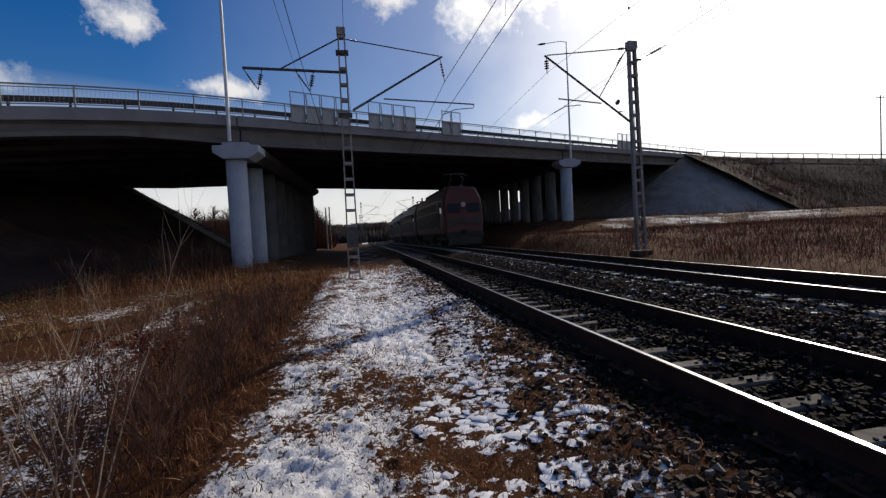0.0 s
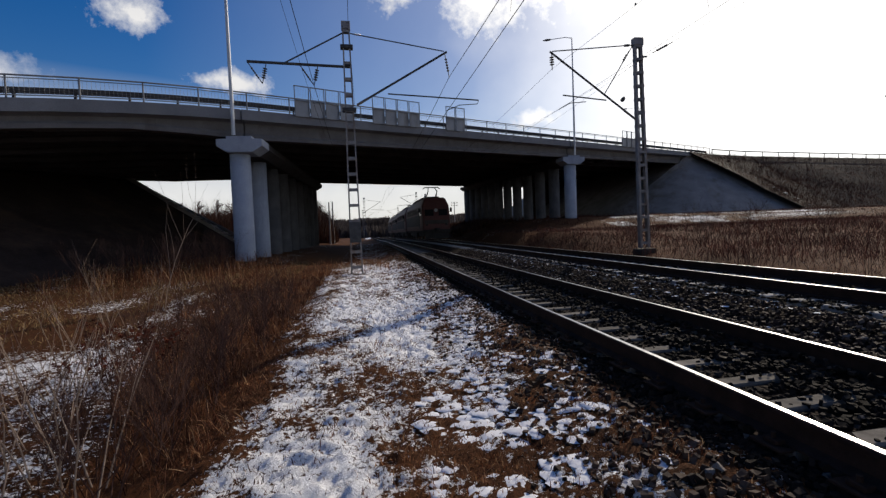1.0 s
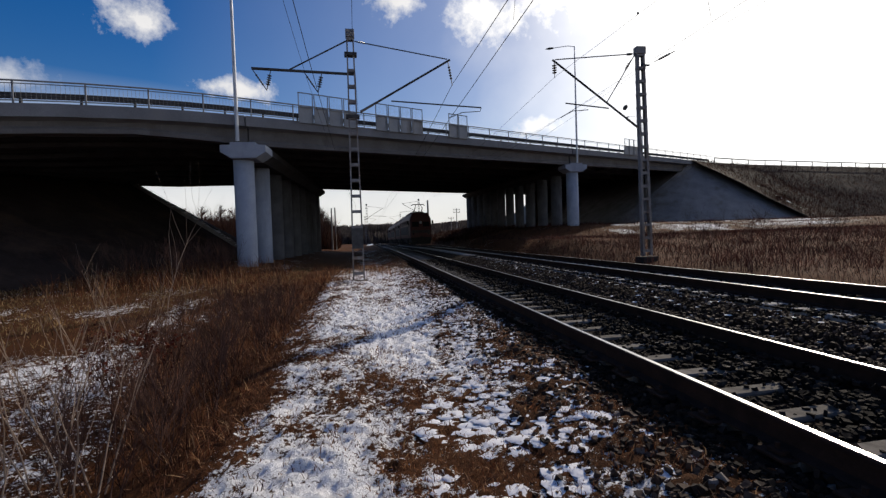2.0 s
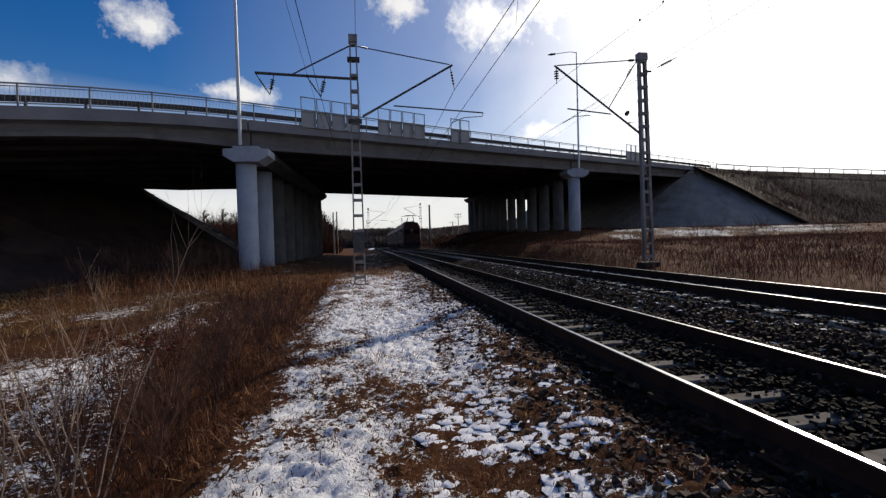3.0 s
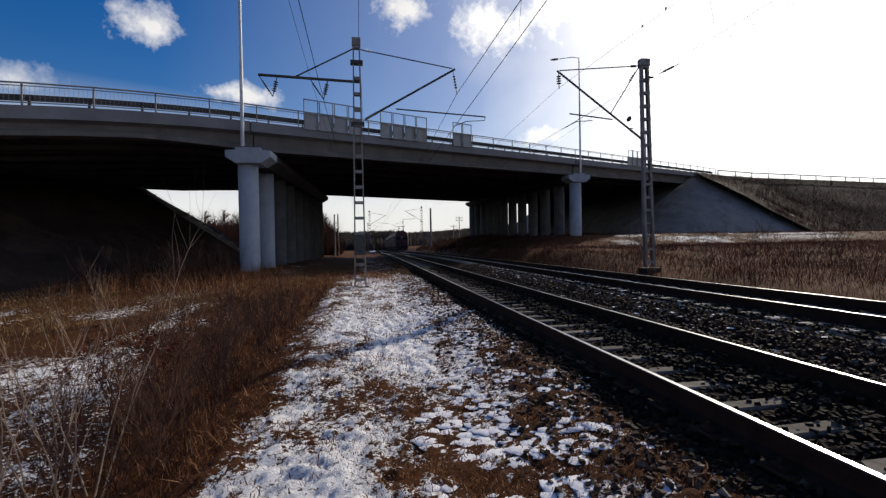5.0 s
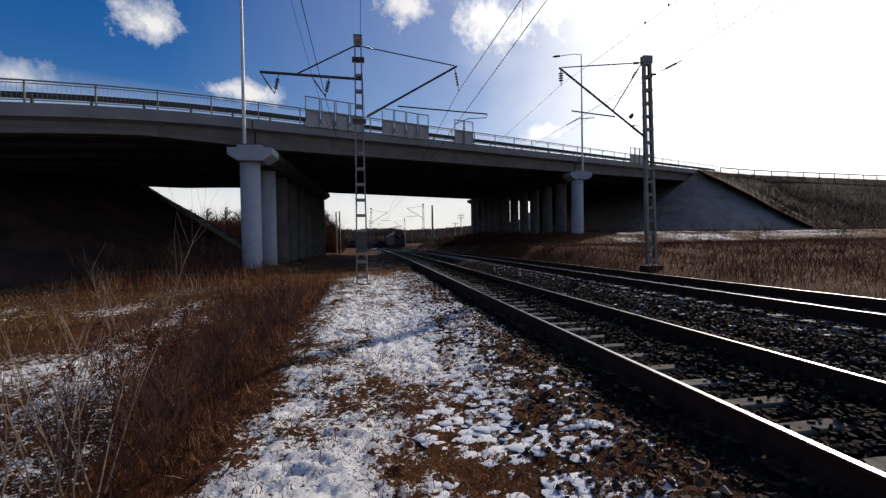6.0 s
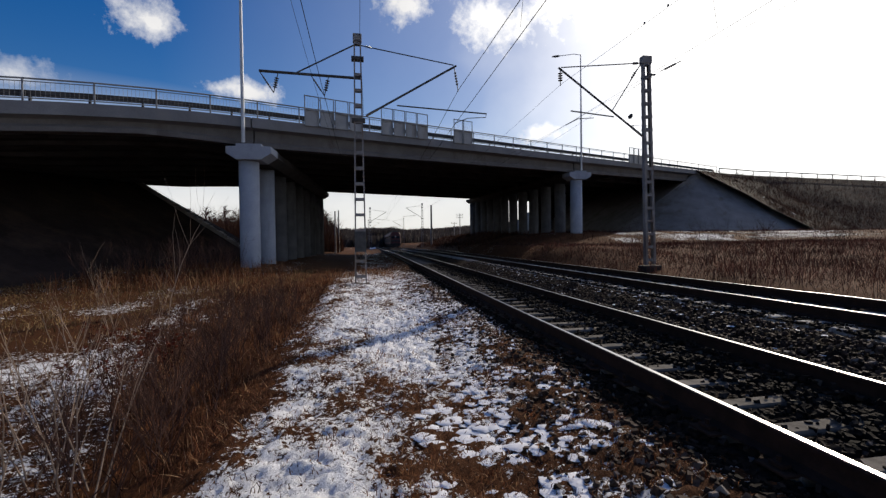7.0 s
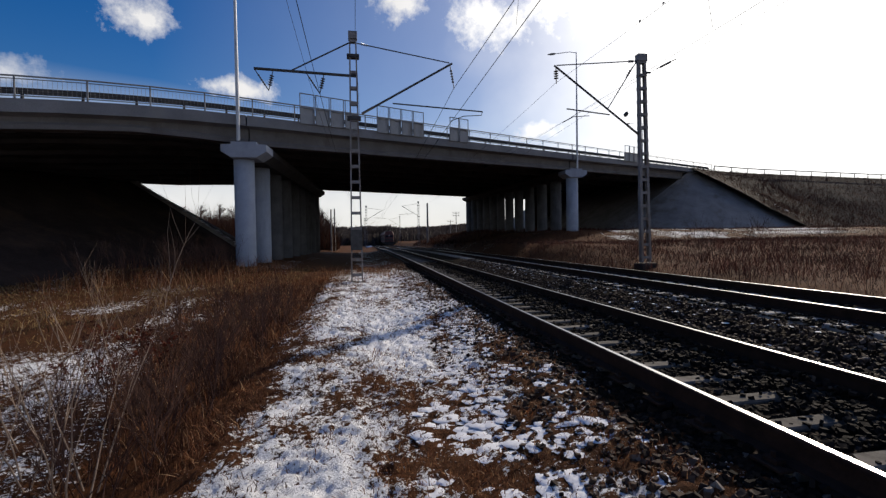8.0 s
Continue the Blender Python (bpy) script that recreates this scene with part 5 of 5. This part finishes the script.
def branching(bm, p, d, length, r, depth, rnd, sides=4, kids=(3, 5), droop=0.0, spread=0.6, twigs=None):
    """A limb that bends and forks into thinner ones."""
    n = 4 if depth > 0 else 3
    pts, rad = [p], [r]
    dd = d.copy()
    for k in range(n):
        dd = (dd + Vector((rnd.uniform(-1, 1), rnd.uniform(-1, 1), rnd.uniform(-0.6, 0.8) - droop)) * 0.16).normalized()
        pts.append(pts[-1] + dd * (length / n))
        rad.append(r * (1 - 0.82 * (k + 1) / n) + 0.0006)
    add_tube(bm, pts, rad, sides, False)
    if depth == 0:
        return
    for _ in range(rnd.randint(*kids)):
        q = rnd.uniform(0.3, 0.95)
        i = min(n - 1, int(q * n))
        base = pts[i].lerp(pts[i + 1], q * n - i)
        nd = (d + Vector((rnd.uniform(-1, 1), rnd.uniform(-1, 1), rnd.uniform(-0.2, 0.6))) * spread).normalized()
        branching(bm if twigs is None else twigs, base, nd, length * rnd.uniform(0.35, 0.6), r * (1 - 0.8 * q) * 0.75 + 0.0004, depth - 1, rnd, 3, kids, droop, spread)


def curled_leaves(rnd, top):
    """Dead leaves hanging in a loose cluster below a stem's tip; each is folded along its rib."""
    bm = bmesh.new()
    for _ in range(26):
        c = top + Vector((rnd.gauss(0, 0.055), rnd.gauss(0, 0.055), -abs(rnd.gauss(0.05, 0.12))))
        a, tilt, n = rnd.uniform(0, 6.28), rnd.uniform(-0.9, 0.5), rnd.uniform(0.025, 0.06)
        d = Vector((math.cos(a), math.sin(a), tilt)).normalized()
        w = d.orthogonal().normalized() * n * 0.45
        up = d.cross(w).normalized() * n * 0.3
        p = [bm.verts.new(q) for q in (c, c + d * n * 0.5 + w + up, c + d * n - up * 0.8, c + d * n * 0.5 - w + up, c + d * n * 0.55)]
        bm.faces.new((p[0], p[1], p[4]))
        bm.faces.new((p[1], p[2], p[4]))
        bm.faces.new((p[2], p[3], p[4]))
        bm.faces.new((p[3], p[0], p[4]))
    return bm


def shrub(seed, height, stems, r, mat, name, label, spread=0.5, kids=(3, 5), depth=2, group=""):
    rnd = random.Random(seed)
    t = thing(name, pose(0, 0, 0), label, "shrub" if "shrub" in name else "plant", group)
    for _ in range(stems):
        bm, tw = bmesh.new(), bmesh.new()
        d = Vector((rnd.uniform(-spread, spread), rnd.uniform(-spread, spread), 1)).normalized()
        branching(bm, Vector((rnd.uniform(-0.12, 0.12), rnd.uniform(-0.12, 0.12), -0.03)), d, height * rnd.uniform(0.65, 1.0), r, depth, rnd, 5, kids, 0.0, 0.6, tw)
        st = part("stem", bm, mat, t)
        part("twig_spray", tw, mat, st)["kind"] = "stuff"
        if name == "withered_weed":
            top = max((v.co for v in st.data.vertices), key=lambda c: c.z)
            part("dead_foliage", curled_leaves(rnd, top), M_DEAD_LEAF, st, "curled dark red-brown dead foliage")["kind"] = "stuff"
    return t


def place(t, spots, rnd):
    first = True
    for x, y, sc in spots:
        m = pose(x, y, ground_z(x, y), 0, 0, rnd.uniform(0, 360))
        if first:
            t.matrix_basis = m
            first = False
        else:
            copy_thing(t, m)


rnd = random.Random(5)
place(shrub(1, 0.95, 6, 0.006, M_TWIG, "bare_shrub", "leafless brown shrub with fine upright twigs", 0.35, (4, 6), 2, "bare shrubs by the path"),
      [(-2.0, 9.2, 1), (-1.75, 8.3, 1), (-2.5, 10.1, 1), (-2.3, 8.0, 1), (-1.6, 10.4, 1), (-3.0, 9.0, 1), (-2.6, 7.0, 1), (-2.1, 6.4, 1), (-3.4, 7.9, 1), (-2.0, 7.6, 1), (-2.9, 10.8, 1), (-1.9, 11.4, 1), (-3.7, 10.0, 1), (-1.5, 9.0, 1), (-2.6, 12.4, 1), (-3.5, 12.0, 1)], rnd)
place(shrub(2, 0.8, 7, 0.0055, M_TWIG, "bare_shrub", "low tangled leafless shrub among dry grass", 0.6, (4, 6), 2, "bare shrubs by the path"),
      [(-2.2, 5.4, 1), (-1.9, 4.7, 1), (-2.7, 5.9, 1), (-2.9, 4.9, 1), (-2.3, 4.1, 1), (-1.7, 6.0, 1), (-3.3, 6.6, 1), (-1.5, 7.4, 1), (-1.7, 4.0, 1), (-1.55, 5.1, 1), (-2.0, 5.0, 1), (-1.9, 3.5, 1), (-2.6, 4.5, 1), (-2.9, 7.4, 1), (-2.2, 7.0, 1)], rnd)
place(shrub(3, 1.35, 2, 0.0078, M_PALE_TWIG, "dry_stalk", "tall pale dry stalk with a few side twigs", 0.5, (1, 2), 1, "dry stalks"),
      [(-2.75, 4.2, 1), (-2.3, 3.9, 1), (-3.2, 4.9, 1), (-3.7, 6.0, 1), (-2.0, 3.6, 1), (-4.4, 7.6, 1), (-3.9, 8.8, 1), (-2.4, 3.2, 1), (-2.61, 4.05, 1), (-2.16, 3.95, 1), (-3.0, 4.4, 1), (-3.47, 6.68, 1), (-2.85, 3.7, 1)], rnd)
place(shrub(4, 1.15, 2, 0.006, M_BRUSH, "withered_weed", "withered weed with curled dark brown leaf clusters", 0.25, (4, 6), 1, "withered weeds"),
      [(-2.62, 6.0, 1), (-3.05, 5.6, 1), (-3.5, 7.0, 1), (-2.55, 5.0, 1), (-2.35, 6.2, 1), (-2.95, 6.9, 1), (-3.9, 7.4, 1), (-2.7, 6.4, 1)], rnd)
place(shrub(6, 1.9, 2, 0.006, M_PALE_TWIG, "bare_sapling", "slender pale leafless sapling", 0.16, (3, 5), 1, "saplings"),
      [(-5.6, 13.4, 1), (-4.6, 9.4, 1), (-6.0, 12.0, 1)], rnd)
place(shrub(7, 3.75, 1, 0.012, M_PALE_TWIG, "bare_sapling", "taller slender leafless sapling before the dark bank", 0.05, (8, 10), 1, "saplings"),
      [(-4.52, 11.4, 1)], rnd)
place(shrub(8, 1.5, 8, 0.009, M_TWIG, "bare_shrub", "leafless bush near the bank's foot", 0.5, (4, 6), 2, "bushes by the bank"),
      [(-8.3, 22.5, 1), (-7.2, 23.4, 1), (-9.8, 21.2, 1), (-11, 20.5, 1), (-6.6, 22.0, 1), (-8.9, 24.4, 1), (-7.6, 21.3, 1), (-6.9, 24.6, 1), (-7.9, 23.9, 1), (-9.3, 22.9, 1), (-6.2, 23.2, 1), (-10.4, 23.6, 1), (13.5, 20, 1), (15.0, 17.5, 1), (18.5, 21, 1), (22, 22, 1), (16.5, 24, 1), (26, 25, 1), (24, 19, 1), (30, 24, 1)], rnd)


def bare_tree(seed, height, mat, label, depth=3):
    rnd = random.Random(seed)
    t = thing("bare_tree", pose(0, 0, 0), label, "tree", "bare trees")
    bm = bmesh.new()
    pts = [Vector((0, 0, -0.3)), Vector((rnd.uniform(-.1, .1), 0, height * 0.35)), Vector((rnd.uniform(-.2, .2), rnd.uniform(-.2, .2), height * 0.7)), Vector((0, 0, height))]
    add_tube(bm, pts, [height * 0.016, height * 0.012, height * 0.007, 0.01], 7)
    part("trunk", bm, mat, t)
    bm = bmesh.new()
    for k in range(16):
        q = rnd.uniform(0.22, 0.95)
        z = height * q
        a = rnd.uniform(0, 6.28)
        d = Vector((math.cos(a), math.sin(a), rnd.uniform(0.5, 1.3))).normalized()
        branching(bm, Vector((0, 0, z)), d, height * 0.42 * (1.15 - q), height * 0.009, 2, rnd, 4, (6, 8), 0, 0.8)
    part("crown", bm, mat, t)
    return t


tree_a = bare_tree(11, 6.5, M_TWIG, "leafless brown tree beyond the bridge")
tree_b = bare_tree(12, 5.0, M_TWIG, "smaller leafless tree beyond the bridge")
place(tree_a, [(-5.9, 74, 1), (-6.5, 82, 1), (-5.6, 70, 1), (-18, 64, 1), (-21, 66, 1), (-24, 68, 1), (-17.0, 67, 1), (-7.3, 94, 1)], rnd)
place(tree_b, [(-5.2, 79, 1), (-6.4, 92, 1), (-19, 62, 1), (-16.6, 63, 1), (-22, 63, 1), (-6.4, 100, 1), (-26, 70, 1), (-5.8, 104, 1)], rnd)


def far_wood(name, n, region, hmin, hmax, label):
    """Distant leafless wood on the hills: thin upright crowns, very many."""
    b, h = [], []
    for k in range(n):
        x, y = region(k)
        b.append((x, y, ground_z(x, y) - 0.3))
        h.append(RND.uniform(hmin, hmax))
    return blades(name, b, h, [0.22 + 0.0016 * q[1] for q in b], 0.25, M_FAR_TREES, label, "wood", 0.1)


def band(x_over_y0, x_over_y1, y0, y1):
    def f(k):
        y = RND.uniform(y0, y1)
        return RND.uniform(x_over_y0, x_over_y1) * y, y
    return f


far_wood("far_wood_hill", 5000, band(0.0, 0.068, 200, 260), 5, 9.5, "dark rounded leafless copse down the line")
far_wood("far_wood", 9000, band(-0.14, 0.085, 180, 330), 3, 6.5, "dark leafless wood on the low hill down the line")
far_wood("far_wood_ridge", 16000, band(0.04, 0.5, 200, 620), 2, 5, "hazy leafless wood along the far ridge")
far_wood("far_wood_west", 6000, band(-0.75, -0.12, 130, 330), 5, 10, "leafless wood beyond the fields")

p = scatter(26000, (-16, -3.4), (68, 118), lambda x, y: clump(x, y, 0.2, 31.0) * smooth_step(-0.038, -0.050, x / y))
blades("roadside_thicket", [(x, y, ground_z(x, y) - 0.1) for x, y in p], [(1.5 + 6.0 * RND.random() ** 1.3) * smooth_step(-0.030, -0.075, x / y) + 0.8 for x, y in p], [0.035] * len(p), 0.22, M_BRUSH, "brown leafless thicket beside the dirt road beyond the bridge", "thicket", 0.2)
p = scatter(30000, (11.5, 34), (54, 112), lambda x, y: (0.4 + 0.6 * clump(x, y, 0.2, 35.0)) * smooth_step(10.8, 12.6, x - bend(y)))
blades("mound_brush", [(x, y, ground_z(x, y) - 0.1) for x, y in p], [0.2 + 0.8 * RND.random() ** 1.5 for _ in p], [0.035] * len(p), 0.5, M_BRUSH, "dark low brush on the mound past the bridge", "brush")
p = scatter(20000, (-34, -13), (54, 72), lambda x, y: clump(x, y, 0.2, 33.0))
blades("field_thicket", [(x, y, ground_z(x, y) - 0.1) for x, y in p], [1.5 + 5.5 * RND.random() ** 1.3 for _ in p], [0.03] * len(p), 0.22, M_BRUSH, "brown leafless thicket behind the bank", "thicket", 0.2)
# scrub on the right-hand road bank and along its foot
bank = []
while len(bank) < 42000:
    i = int(RND.choice(5, p=(0.16, 0.18, 0.2, 0.26, 0.2)))
    q, r = RND.random(), RND.random()
    v = CROWN[i].lerp(CROWN[i + 1], q)
    d = (CROWN[i + 1] - CROWN[i]).normalized()
    bank.append((v.x + d.y * 15.5 * r, v.y - d.x * 15.5 * r, v.z + (1.1 - v.z) * r - 0.1))
blades("bank_scrub", [b for b in bank], [0.2 + 0.8 * RND.random() ** 1.5 for _ in bank], [0.013] * len(bank), 0.6, M_BRUSH, "dark low scrub on the road embankment", "scrub")

# drifted snow along the ridge between the paved cone and the bank
ridge_top = deck_pt(66.5, 0.0, -0.3)
ridge_foot = ridge_top + (NRM - AX * 0.08).normalized() * 14.5
ridge_foot.z = 1.15
spots = []
for k in range(240):
    q = 0.3 + 0.7 * RND.random() ** 0.6
    v = ridge_top.lerp(ridge_foot, q)
    spots.append((v.x + RND.normal(0, 0.25), v.y + RND.normal(0, 0.25), v.z + 0.12, RND.uniform(0.15, 0.5)))
snow_lumps("slope_snow", SLOPE_SNOW, "thin snow lying along the edge strip of the end slope")
snow_lumps("ridge_snow", spots, "thin drifted snow along the ridge of the bank")


def motions():
    for i, t in enumerate(TRAIN):
        walk(t, [(k * 0.5, on_track(33.0 + 14.15 * k * 0.5 + 8.2 + i * 17.3)) for k in range(17)])


motions()
